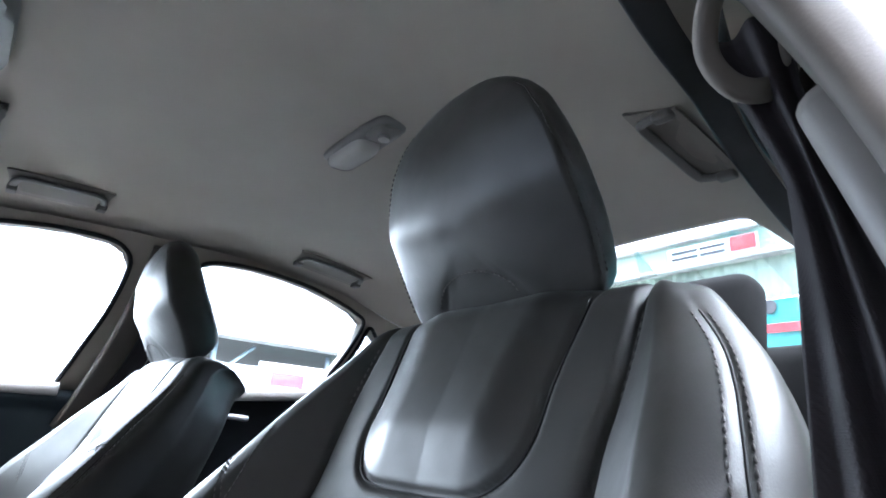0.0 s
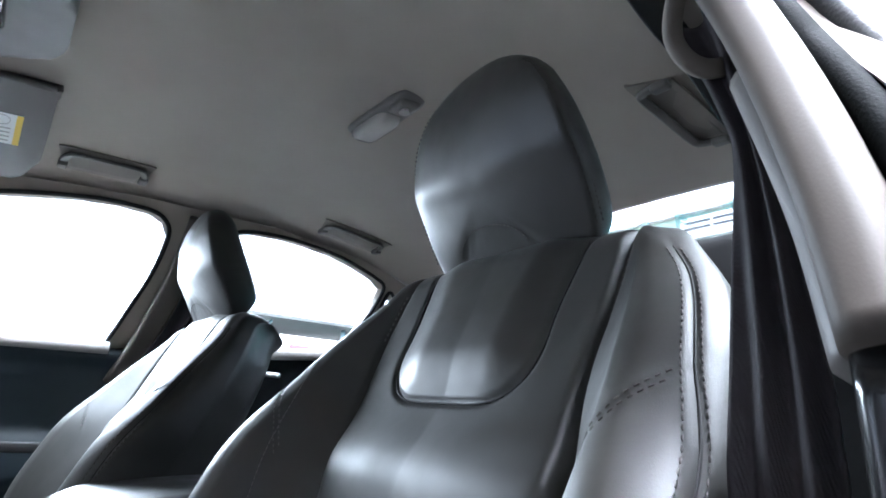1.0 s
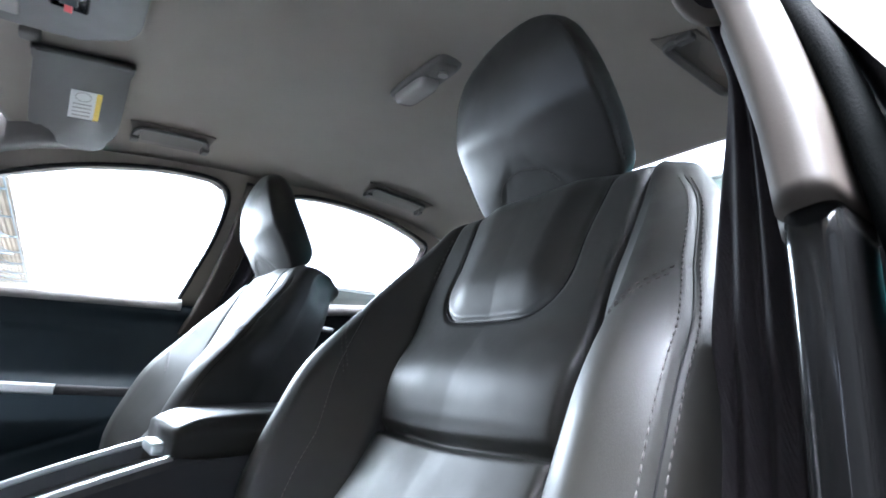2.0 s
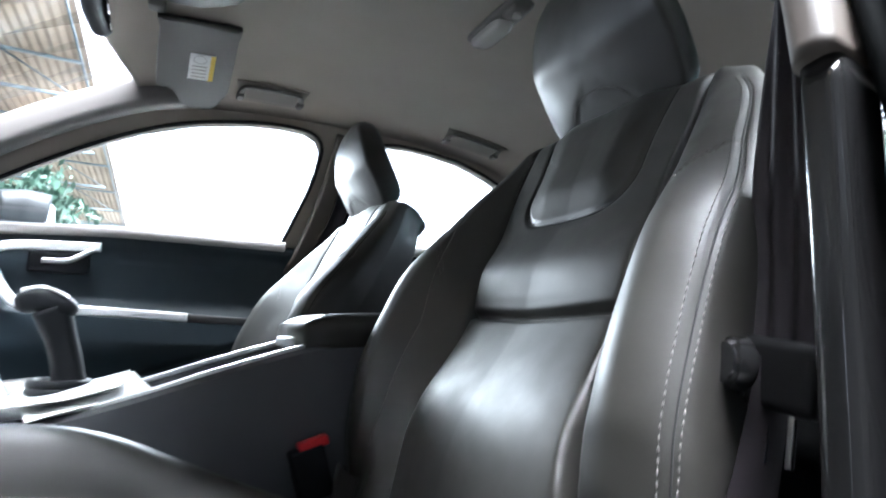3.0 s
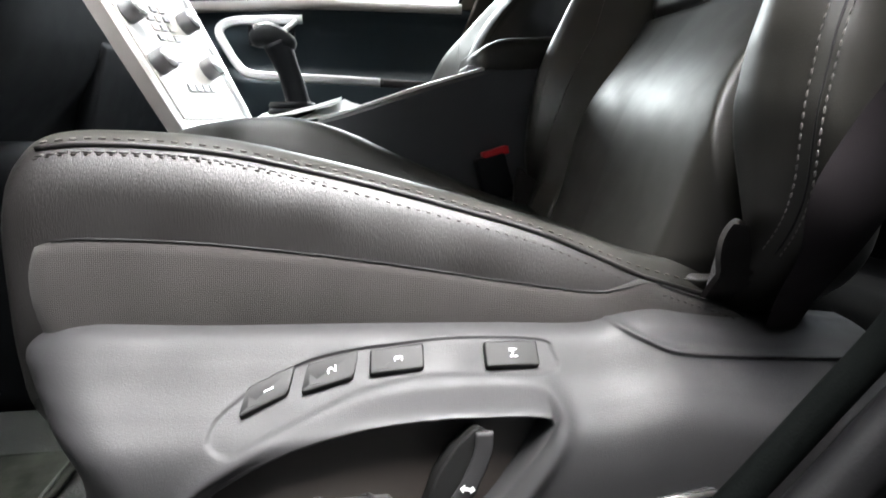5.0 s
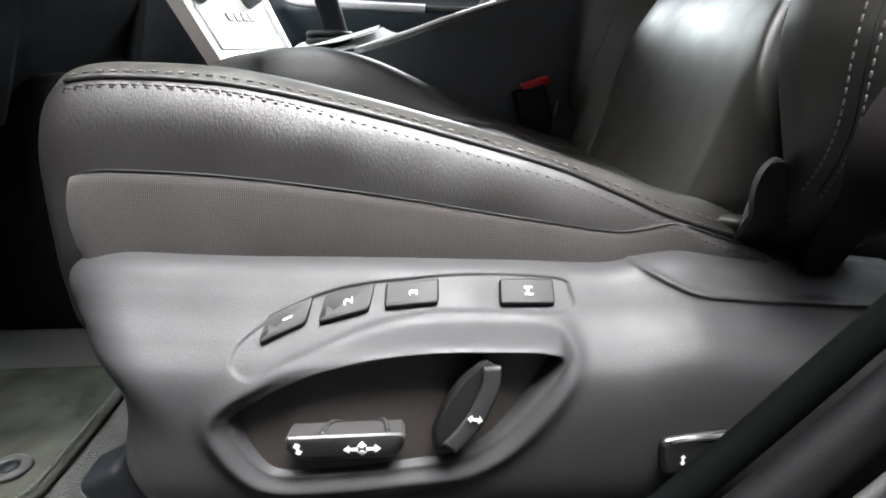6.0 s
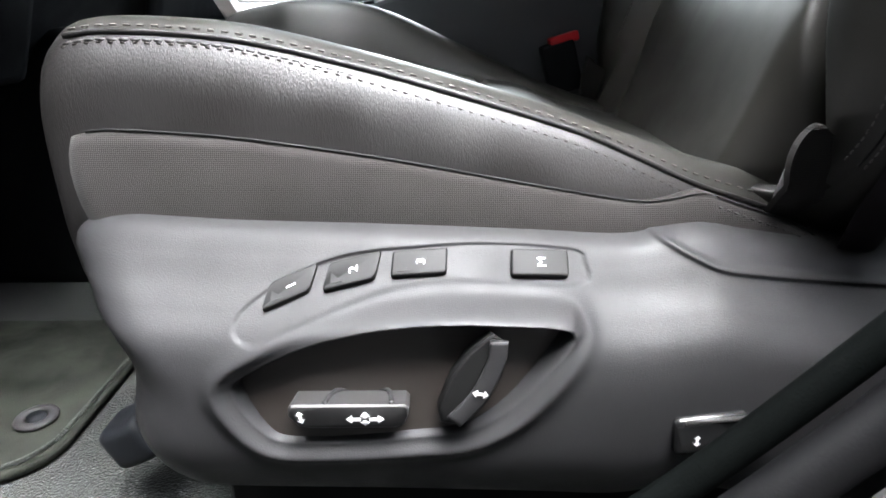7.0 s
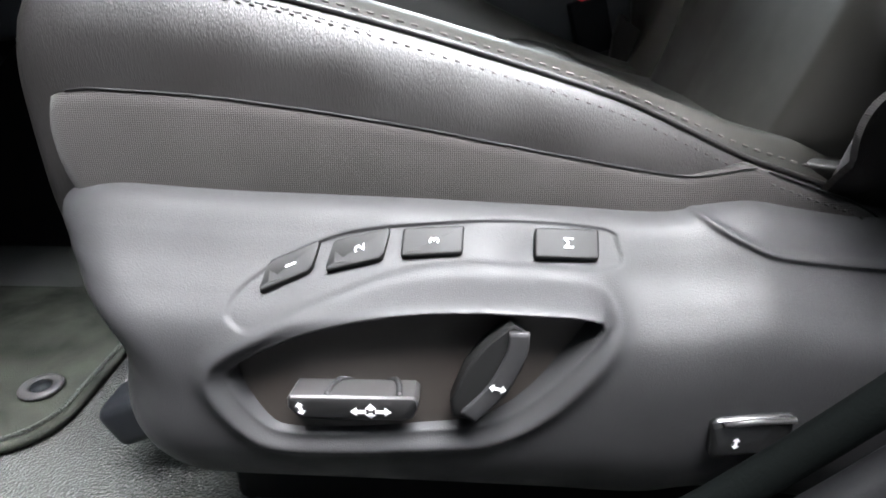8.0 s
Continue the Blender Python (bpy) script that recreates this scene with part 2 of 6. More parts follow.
def rrect(w, h, r, n=4):
    out = []
    for cx, cy, a in ((w / 2 - r, h / 2 - r, 0), (-w / 2 + r, h / 2 - r, 90), (-w / 2 + r, -h / 2 + r, 180), (w / 2 - r, -h / 2 + r, 270)):
        for k in range(n + 1):
            th = radians(a + 90 * k / n)
            out.append((cx + r * math.cos(th), cy + r * math.sin(th)))
    return out


def tube(name, path, r, material, parent, n=10, closed=False, label="", flat=1.0, up=(0, 0, 1)):
    v, f = sweep(path, circle(r, n, flat), closed=closed, up=up)
    return obj(name, v, f, material, parent, label)


def rbox(size, bevel=0.004, seg=3, at=(0, 0, 0), rot=(0, 0, 0), taper=None):
    bm = bmesh.new()
    bmesh.ops.create_cube(bm, size=1.0)
    for v in bm.verts:
        v.co = Vector((v.co.x * size[0], v.co.y * size[1], v.co.z * size[2]))
        if taper and v.co.z > 0:
            v.co.x *= taper[0]
            v.co.y *= taper[1]
    if bevel:
        bmesh.ops.bevel(bm, geom=bm.edges[:], offset=bevel, segments=seg, profile=0.6, affect="EDGES")
    bm.transform(pose(*at, *rot))
    return bm


def prism(poly, depth, to3d, bevel=0.0, seg=2):
    """A polygon (a, b) given depth; to3d maps (a, b, d) to a place."""
    bm = bmesh.new()
    lo = [bm.verts.new(to3d(a, b, 0.0)) for a, b in poly]
    hi = [bm.verts.new(to3d(a, b, depth)) for a, b in poly]
    bm.faces.new(lo[::-1])
    top = bm.faces.new(hi)
    n = len(poly)
    for k in range(n):
        bm.faces.new((lo[k], lo[(k + 1) % n], hi[(k + 1) % n], hi[k]))
    if bevel:
        bmesh.ops.bevel(bm, geom=list(top.edges), offset=bevel, segments=seg, profile=0.6, affect="EDGES")
    return bm


def sheet(outer, holes, to3d, depth):
    """A plate with openings that go through it: outlines (a, b), given depth."""
    bm = bmesh.new()
    edges = []
    for loop in [outer] + holes:
        vs = [bm.verts.new((a, b, 0)) for a, b in loop]
        edges += [bm.edges.new((vs[k], vs[(k + 1) % len(vs)])) for k in range(len(vs))]
    bmesh.ops.triangle_fill(bm, edges=edges, use_beauty=True, use_dissolve=False)
    inside = []
    for f in bm.faces[:]:
        c = f.calc_center_median()
        for h in holes:
            q = np.array(h)
            hit = False
            for k in range(len(q)):
                (x1, y1), (x2, y2) = q[k], q[(k + 1) % len(q)]
                if (y1 > c.y) != (y2 > c.y) and c.x < (x2 - x1) * (c.y - y1) / (y2 - y1) + x1:
                    hit = not hit
            if hit:
                inside.append(f)
                break
    bmesh.ops.delete(bm, geom=inside, context="FACES_ONLY")
    ext = bmesh.ops.extrude_face_region(bm, geom=bm.faces[:])
    for g in ext["geom"]:
        if isinstance(g, bmesh.types.BMVert):
            g.co.z = depth
    for v in bm.verts:
        v.co = Vector(to3d(v.co.x, v.co.y, v.co.z))
    return bm


def sdf_poly(px, pz, poly):
    """Distance to a closed outline, negative inside."""
    q = np.array(poly, float)
    d = np.full(px.shape, 1e9)
    inside = np.zeros(px.shape, bool)
    for k in range(len(q)):
        a, b = q[k], q[(k + 1) % len(q)]
        e = b - a
        t = np.clip(((px - a[0]) * e[0] + (pz - a[1]) * e[1]) / (e @ e + 1e-15), 0, 1)
        d = np.minimum(d, np.hypot(px - a[0] - t * e[0], pz - a[1] - t * e[1]))
        cross = ((a[1] > pz) != (b[1] > pz)) & (px < (b[0] - a[0]) * (pz - a[1]) / (b[1] - a[1] + 1e-15) + a[0])
        inside ^= cross
    return np.where(inside, -d, d)


def sstep(x, a, b):
    t = np.clip((x - a) / (b - a), 0, 1)
    return t * t * (3 - 2 * t)


def text_mesh(body, size, depth=0.0003):
    cu = bpy.data.curves.new("letter", "FONT")
    cu.body, cu.size, cu.extrude = body, size, depth
    cu.align_x, cu.align_y = "CENTER", "CENTER"
    ob = bpy.data.objects.new("letter", cu)
    scene.collection.objects.link(ob)
    me = bpy.data.meshes.new_from_object(ob.evaluated_get(bpy.context.evaluated_depsgraph_get()))
    bpy.data.objects.remove(ob)
    bm = bmesh.new()
    bm.from_mesh(me)
    return bm


# ---- outside ----
def ground():
    bm = bmesh.new()
    bmesh.ops.create_grid(bm, x_segments=24, y_segments=24, size=600)
    tagged(part("ground", bm, CONCRETE, None), "worn grey asphalt yard under the parked car", "ground", kind="structure")


def truss(parent, y, x0, x1, z):
    n = 18
    for zz in (z, z - 0.55):
        tube("chord", [(x0, y, zz), (x1, y, zz)], 0.028, STEELWORK, parent, 6)
    for k in range(n):
        a, b = x0 + (x1 - x0) * k / n, x0 + (x1 - x0) * (k + 1) / n
        tube("brace", [(a, y, z if k % 2 else z - 0.55), (b, y, z - 0.55 if k % 2 else z)], 0.015, STEELWORK, parent, 6)


def canopy():
    c = thing("canopy", "weathered sheet roof on blue-grey steel trusses beside the yard", "canopy", (0, 0, 0))
    xs = np.linspace(-22, -1.32, 300)
    ys = np.linspace(-9, 46, 2)
    v = [(x, y, 4.72 + 0.012 * math.cos(i * math.pi)) for i, x in enumerate(xs) for y in ys]
    v += [(x, y, z + 0.03) for x, y, z in v]
    n = len(xs) * 2
    f = grid_faces(len(xs), 2) + grid_faces(len(xs), 2, base=n)
    obj("roof_sheet", v, f, ROOFSHEET, c, smooth=False)
    for y in np.arange(-7.1, 46, 3.2):
        truss(c, y, -20, -1.4, 4.62)
    for x in np.arange(-19, -1, 2.2):
        tube("purlin", [(x, -8.9, 4.66), (x, 45.8, 4.66)], 0.02, STEELWORK, c, 6)
    for x in (-16, -7):
        for y in (-8, 8, 26, 44):
            tube("post", [(x, y, 0), (x, y, 4.1)], 0.1, STEELWORK, c, 10)


def back_building():
    b = thing("market_shed", "pale green sheet-clad shed with a banner over a teal lower wall", "shed", (0, 0, 0))
    to = lambda a, h, d: (11.0 + d, a, h)
    part("lower_wall", prism([(-8, 0), (16, 0), (16, 3.66), (-8, 3.66)], 0.2, to), TEAL, b, "teal lower wall")
    v, f = [], []
    ys = np.linspace(-8, 16, 240)
    for i, y in enumerate(ys):
        o = 0.04 * (i % 2)
        v += [(10.9 + o, y, 3.68), (10.9 + o, y, 4.45), (10.95 + o, y, 3.68), (10.95 + o, y, 4.45)]
    for i in range(len(ys) - 1):
        f += [(4 * i, 4 * i + 1, 4 * i + 5, 4 * i + 4), (4 * i + 2, 4 * i + 3, 4 * i + 7, 4 * i + 6)]
    obj("sheet_cladding", v, f, GREENWALL, b, smooth=False)
    part("gutter", rbox((0.25, 24, 0.10), 0.03, at=(10.75, 4, 4.47)), GREYTRIM, b)
    part("upper_fascia", rbox((0.12, 24, 0.56), 0.02, at=(10.95, 4, 4.78)), GREENWALL, b, "pale green upper fascia")
    part("gutter", rbox((0.2, 24, 0.07), 0.02, at=(10.85, 4, 5.08)), GREYTRIM, b)
    part("sign_board", prism([(3.35, 4.60), (5.15, 4.60), (5.15, 4.94), (3.35, 4.94)], 0.05, lambda a, h, d: (10.85 - d, a, h)), PAPER, b, "white banner with dark bars of writing")
    part("red_mark", prism([(3.38, 4.64), (3.85, 4.64), (3.85, 4.92), (3.38, 4.92)], 0.02, lambda a, h, d: (10.78 - d, a, h)), RED, b, "red block on the banner")
    for k, (y0, y1) in enumerate(((3.95, 4.45), (4.5, 5.05))):
        for z in (4.67, 4.80):
            part("writing_bar", prism([(y0, z), (y1, z), (y1, z + 0.05), (y0, z + 0.05)], 0.02, lambda a, h, d: (10.78 - d, a, h)), DARKGREY, b)
    part("red_panel", prism([(2.6, 3.05), (3.5, 3.05), (3.5, 3.2), (2.6, 3.2)], 0.03, lambda a, h, d: (10.95 - d, a, h)), RED, b, "red strip on the lower wall")
    part("round_badge", prism([(3.36 + 0.13 * math.cos(q), 3.52 + 0.13 * math.sin(q)) for q in np.linspace(0, 6.283, 24, endpoint=False)], 0.03, lambda a, h, d: (10.95 - d, a, h)), DARKGREY, b, "dark round badge")


def side_stall():
    s = thing("market_stall", "low sheet roof on struts with a white and red banner", "stall", (0, 0, 0))
    part("roof", prism([(3.5, 12), (14, 12), (14, 20), (3.5, 20)], 0.08, lambda a, h, d: (a, h, 2.75 + d + 0.04 * (h - 12))), DARKSTONE, s)
    for x in (4.2, 7.0, 9.8, 12.6):
        tube("post", [(x, 12.3, 0), (x, 12.3, 2.7)], 0.06, STEELWORK, s, 8)
        tube("strut", [(x, 12.3, 1.9), (x + 0.9, 12.3, 2.7)], 0.04, STEELWORK, s, 8)
    part("sign_board", prism([(5.1, 1.55), (7.1, 1.55), (7.1, 2.35), (5.1, 2.35)], 0.04, lambda a, h, d: (a, 11.9 - d, h)), PAPER, s, "white banner")
    part("red_bar", prism([(5.4, 1.85), (6.2, 1.85), (6.2, 2.15), (5.4, 2.15)], 0.02, lambda a, h, d: (a, 11.84 - d, h)), RED, s)
    part("counter", rbox((10, 0.5, 1.1), 0.02, at=(9, 12.6, 0.55)), TEAL, s, "teal counter")


def tree(x, y, h, seed):
    rng = random.Random(seed)
    t = thing("tree", "small leafy tree behind the parked car", "tree", (x, y, 0))
    tube("trunk", [(0, 0, 0), (0.05, 0.03, h * 0.3), (0.0, 0.1, h * 0.6), (0.1, 0.1, h * 0.85)], 0.07, BARK, t, 8)
    v, f = [], []
    for k in range(1400):
        a, b, r = rng.uniform(0, 6.28), rng.uniform(-1, 1), rng.uniform(0.35, 1) ** 0.5
        q = math.sqrt(1 - b * b)
        lump = 0.75 + 0.35 * math.sin(3 * a + seed) * math.cos(4 * b)
        c = Vector((h * 0.3 * r * lump * q * math.cos(a), h * 0.3 * r * lump * q * math.sin(a), h * 0.72 + h * 0.28 * r * lump * b))
        m = Euler((rng.uniform(0, 6), rng.uniform(0, 6), rng.uniform(0, 6))).to_matrix()
        s = rng.uniform(0.05, 0.1)
        i = len(v)
        v += [c + m @ Vector(p) for p in ((-s, 0, 0), (0, -s * 0.45, 0.01), (s, 0, 0), (0, s * 0.45, 0.01))]
        f.append((i, i + 1, i + 2, i + 3))
    obj("crown", v, f, LEAF, t)


def sky_block_wall():
    # unseen wall, added to cut low sky light from the driver's side
    w = part("wall_sky_block", rbox((16, 0.15, 3.1), 0.02, at=(-0.5, -2.0, 1.55)), DARKSTONE, None)
    tagged(w, "plain dark unseen wall added to cut sky light beside the car", "wall", kind="structure")


ground()
sky_block_wall()
canopy()
back_building()
side_stall()
tree(-1.65, 8.0, 2.9, 1)
tree(-3.3, 12.5, 3.0, 2)
tree(-1.5, 14.0, 2.3, 3)


# ---- cabin shell ----
def zroof(x, y):
    zc = lerp_curve(x, ROOF_C)
    return zc - (zc - lerp_curve(x, ROOF_E)) * np.minimum(np.abs(y) / 0.57, 1.05) ** 2.7


ROOF_C = smooth_curve([(-0.36, 1.315), (-0.2, 1.34), (0.1, 1.355), (0.44, 1.345), (0.75, 1.315), (1.0, 1.27), (1.12, 1.235)])
ROOF_E = smooth_curve([(-0.36, 1.18), (-0.2, 1.235), (0.0, 1.262), (0.25, 1.275), (0.5, 1.275), (0.75, 1.25), (1.0, 1.19), (1.12, 1.15)])


def side_y(z):
    return 0.715 - 0.55 * (z - 0.975)


def front_x(y):
    return -0.305 + 0.55 * np.abs(y) ** 2 - 0.12 * np.abs(y) ** 4


def ceiling():
    nx, ny = 110, 90
    v = []
    for side in (0, 1):
        for i in range(nx):
            for j in range(ny):
                y = -0.585 + 1.17 * j / (ny - 1)
                x0, x1 = front_x(y), 0.965 - 0.03 * (y / 0.36) ** 2 + 0.16 * float(sstep(abs(y), 0.355, 0.41))
                x = x0 + (x1 - x0) * i / (nx - 1)
                v.append((x, y, float(zroof(x, y)) + 0.025 * side))
    n = nx * ny
    f = grid_faces(nx, ny) + grid_faces(nx, ny, base=n)
    rim = [j for j in range(ny)] + [i * ny + ny - 1 for i in range(1, nx)] + [n - 1 - j for j in range(1, ny)] + [(nx - 1 - i) * ny for i in range(1, nx - 1)]
    f += [(rim[k], rim[(k + 1) % len(rim)], rim[(k + 1) % len(rim)] + n, rim[k] + n) for k in range(len(rim))]
    tagged(obj("ceiling", v, f, HEADLINER), "taupe fabric headliner of the car roof", "headliner", kind="structure")
    v = [(x, y, z + 0.05) for x, y, z in v]
    tagged(obj("roof_panel", v, f, PAINT), "dark painted roof panel over the headliner", "roof", kind="structure")


FRONT_WIN = [(-0.60, 0.925), (-0.393, 0.943), (-0.19, 0.965), (0.068, 0.969), (0.200, 0.970), (0.214, 0.985), (0.236, 1.05), (0.256, 1.111), (0.268, 1.17), (0.270, 1.215), (0.255, 1.238), (0.225, 1.25),
             (0.16, 1.252), (0.093, 1.247), (-0.035, 1.225), (-0.152, 1.188), (-0.262, 1.137), (-0.397, 1.062), (-0.50, 1.0), (-0.60, 0.94)]
REAR_WIN = [(0.375, 0.985), (0.55, 0.995), (0.78, 1.015), (0.805, 1.06), (0.835, 1.13), (0.845, 1.19), (0.81, 1.21), (0.74, 1.23), (0.67, 1.245), (0.60, 1.253), (0.525, 1.257), (0.45, 1.254), (0.405, 1.24), (0.392, 1.20), (0.385, 1.10)]
QUARTER = [(0.80, 1.02), (0.93, 1.04), (0.98, 1.075), (0.96, 1.115), (0.90, 1.16), (0.868, 1.18), (0.855, 1.13), (0.83, 1.07)]


def side_frame(sign, name):
    """Upper side of the body with its window openings, leaning in towards the roof."""
    outer = [(-0.72, 0.90), (1.12, 0.99), (1.13, 1.10), (1.05, 1.172), (0.9, 1.215), (0.75, 1.25), (0.5, 1.274), (0.25, 1.274), (0.1, 1.268), (0.0, 1.26), (-0.12, 1.238), (-0.2, 1.215), (-0.30, 1.17), (-0.42, 1.105), (-0.55, 1.025), (-0.72, 0.93)]
    inset = lambda a: (0.085 * float(sstep(a, 0.35, 0.75)) if sign < 0 else 0.0)
    to = lambda a, b, d: (a, sign * (side_y(b) + d - inset(a)), b)
    holes = [FRONT_WIN, REAR_WIN, QUARTER] if sign > 0 else [[(-0.70, 0.905), (0.22, 0.935), (0.250, 0.985), (0.278, 1.05), (0.300, 1.111), (0.314, 1.17), (0.316, 1.215), (0.300, 1.24), (0.265, 1.252)] + FRONT_WIN[12:18] + [(-0.55, 1.0), (-0.70, 0.915)], REAR_WIN, QUARTER]
    if sign < 0:
        outer = [(0.22, 0.92)] + outer[1:] + [(-0.70, 0.915), (-0.55, 1.0)] + FRONT_WIN[12:18][::-1] + [(0.265, 1.252), (0.300, 1.24), (0.316, 1.215), (0.314, 1.17), (0.300, 1.111), (0.278, 1.05), (0.250, 0.985)]
        holes = [REAR_WIN, QUARTER]
    ob = part(name, sheet(outer, holes, to, 0.035), HEADLINER, None)
    tagged(ob, "light taupe trimmed upper body side with window openings", "body side", kind="structure")
    wins = [(REAR_WIN, "window_2" if sign > 0 else "window_3"), (QUARTER, "window_4" if sign > 0 else "window_5")] + ([(FRONT_WIN, "window_1")] if sign > 0 else [])
    for loop, nm in wins:
        w = thing(nm, "clear side window glass in a black rubber frame", "window", kind="structure")
        p = prism(loop, 0.004, lambda a, b, d: (a, sign * (side_y(b) + 0.02 + d - inset(a)), b))
        g = part("pane", p, GLASS, w)
        g.visible_shadow = False
        path = spl([(a, sign * (side_y(b) - 0.004 - inset(a)), b) for a, b in loop], 160, True)
        v, f = sweep(path, rrect(0.009, 0.010, 0.003, 2), up=(0, 1, 0.3), closed=True)
        obj("seal", v, f, RUBBER, w, "black rubber window seal")


def pillar(sign, name):
    """Middle pillar: light upper trim and dark lower trim."""
    p = thing(name, "middle pillar with light beige upper trim and black lower trim", "pillar", kind="structure")
    if sign < 0:
        up = [(0.228, -0.702, 0.889), (0.238, -0.690, 0.95), (0.256, -0.665, 1.03), (0.272, -0.632, 1.11), (0.288, -0.600, 1.18), (0.300, -0.555, 1.245)]
    else:
        up = [(0.243, 0.712, 0.885), (0.268, 0.69, 0.95), (0.292, 0.66, 1.03), (0.31, 0.625, 1.11), (0.32, 0.588, 1.18), (0.325, 0.545, 1.25)]
    path = spl(up, 40)
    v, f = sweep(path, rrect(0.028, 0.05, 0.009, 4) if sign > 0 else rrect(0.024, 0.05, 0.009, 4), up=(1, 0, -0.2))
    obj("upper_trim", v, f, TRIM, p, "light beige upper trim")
    if sign < 0:
        v, f = sweep(spl([(x + 0.030, y + 0.006, z) for x, y, z in up[:3]], 30), rrect(0.04, 0.045, 0.012, 4), up=(1, 0, -0.2))
        obj("return_trim", v, f, TAUPE, p, "taupe inner face of the trim")
    lo = [(up[0][0] + 0.004, up[0][1], 0.893), (up[0][0] - 0.002, up[0][1] + sign * 0.003, 0.80), (up[0][0] - 0.01, up[0][1] + sign * 0.006, 0.68), (up[0][0] - 0.02, up[0][1] + sign * 0.008, 0.55), (up[0][0] - 0.03, up[0][1] + sign * 0.01, 0.40), (up[0][0] - 0.03, up[0][1] + sign * 0.01, 0.24)]
    v, f = sweep(spl(lo, 40), rrect(0.022, 0.044, 0.007, 4), up=(1, 0, 0))
    obj("lower_trim", v, f, GLOSS if sign < 0 else BLACK, p, "black lower trim")
    part("inner_panel", rbox((0.14, 0.02, 0.72), 0.006, at=(0.32, sign * 0.745, 0.57)), BLACK, p)


def window_pane(name, corners, label):
    bm = bmesh.new()
    n = 24
    a, b, c, d = [Vector(q) for q in corners]
    rows = []
    for i in range(n + 1):
        u = i / n
        lo, hi = a.lerp(b, u), d.lerp(c, u)
        bow = math.sin(u * math.pi)
        rows.append([bm.verts.new(lo.lerp(hi, k / 6) + Vector((name[-1] == "6" and -0.08 * bow * (1 - 0.3 * k / 6) or 0.05 * bow, 0, 0.01 * bow))) for k in range(7)])
    for i in range(n):
        for k in range(6):
            bm.faces.new((rows[i][k], rows[i + 1][k], rows[i + 1][k + 1], rows[i][k + 1]))
    bmesh.ops.solidify(bm, geom=bm.faces[:], thickness=0.004)
    w = tagged(part(name, bm, DIM_GLASS if "rear" in label else GLASS, None, smooth=True), label, "window", kind="structure")
    w.visible_shadow = False


def lower_body():
    v = [(-1.1, -0.72, 0.21), (1.3, -0.72, 0.21), (1.3, 0.75, 0.21), (-1.1, 0.75, 0.21)]
    fl = obj("floor", [(x, y, z) for x, y, z in v] + [(x, y, z - 0.06) for x, y, z in v], [(0, 1, 2, 3), (7, 6, 5, 4), (0, 4, 5, 1), (1, 5, 6, 2), (2, 6, 7, 3), (3, 7, 4, 0)], CARPET, smooth=False)
    tagged(fl, "worn grey-green carpet on the car floor", "floor", kind="structure")
    w = part("wall_front", rbox((0.06, 1.5, 0.78), 0.02, at=(-1.0, 0, 0.6)), BLACK, None)
    tagged(w, "dark bulkhead ahead of the footwells", "bulkhead", kind="structure")
    w = part("wall_rear", rbox((0.06, 1.6, 0.82), 0.01, at=(1.30, 0, 0.55)), BLACK, None)
    tagged(w, "dark panel behind the rear bench", "bulkhead", kind="structure")
    s = thing("door_sill", "dark painted door sill with a black rubber door seal", "door sill", kind="structure")
    part("sill_panel", prism([(-0.66, 0.17), (-0.86, 0.17), (-0.875, 0.26), (-0.82, 0.30), (-0.72, 0.305), (-0.66, 0.28)], 1.9, lambda a, b, d: (-0.95 + d, a, b)), BLACK, s)
    part("scuff_plate", rbox((0.9, 0.055, 0.012), 0.004, at=(-0.35, -0.745, 0.308)), BLACK, s, "black ribbed scuff plate")
    # line of the seal along the sill and up the pillar
    seal = spl([(-0.70, -0.70, 0.46), (-0.66, -0.69, 0.36), (-0.5, -0.685, 0.325), (-0.25, -0.685, 0.325), (-0.1, -0.685, 0.333), (-0.02, -0.685, 0.348), (0.02, -0.685, 0.371), (0.05, -0.685, 0.396), (0.08, -0.685, 0.426), (0.11, -0.685, 0.459), (0.14, -0.686, 0.495), (0.17, -0.688, 0.533), (0.195, -0.691, 0.578), (0.214, -0.695, 0.625), (0.222, -0.703, 0.68), (0.224, -0.72, 0.74), (0.225, -0.732, 0.80), (0.228, -0.718, 0.888), (0.246, -0.696, 0.973), (0.270, -0.664, 1.048), (0.290, -0.636, 1.113), (0.306, -0.604, 1.178), (0.296, -0.586, 1.233), (0.226, -0.581, 1.250), (0.076, -0.581, 1.248), (-0.094, -0.606, 1.223)], 260)
    for name, off, r, m, fl in (("inner_lip", (0.005, -0.008, -0.004), 0.0105, LIP, 0.75), ("bulb", (0.016, -0.030, -0.013), 0.0155, RUBBER, 0.8), ("pinch_edge", (0.026, -0.049, -0.022), 0.0045, DARKGREY, 0.8), ("outer_lip", (0.036, -0.066, -0.031), 0.010, RUBBER, 0.8)):
        tube(name, seal + np.array(off), r, m, s, 12, flat=fl, up=(0, 1, 0))
    # body side behind the front door opening
    v = thing("rear_door", "closed rear door seen from within, black card", "door", kind="structure")
    part("door_card", prism([(0.25, 0.25), (0.97, 0.25), (1.12, 0.45), (1.12, 1.0), (0.25, 0.975)], 0.05, lambda a, b, d: (a, -0.735 - d, b)), BLACK, v)
    part("outer_skin", prism([(0.22, 0.2), (1.3, 0.2), (1.3, 1.0), (0.22, 0.95)], 0.04, lambda a, b, d: (a, -0.82 - d, b)), PAINT, v)


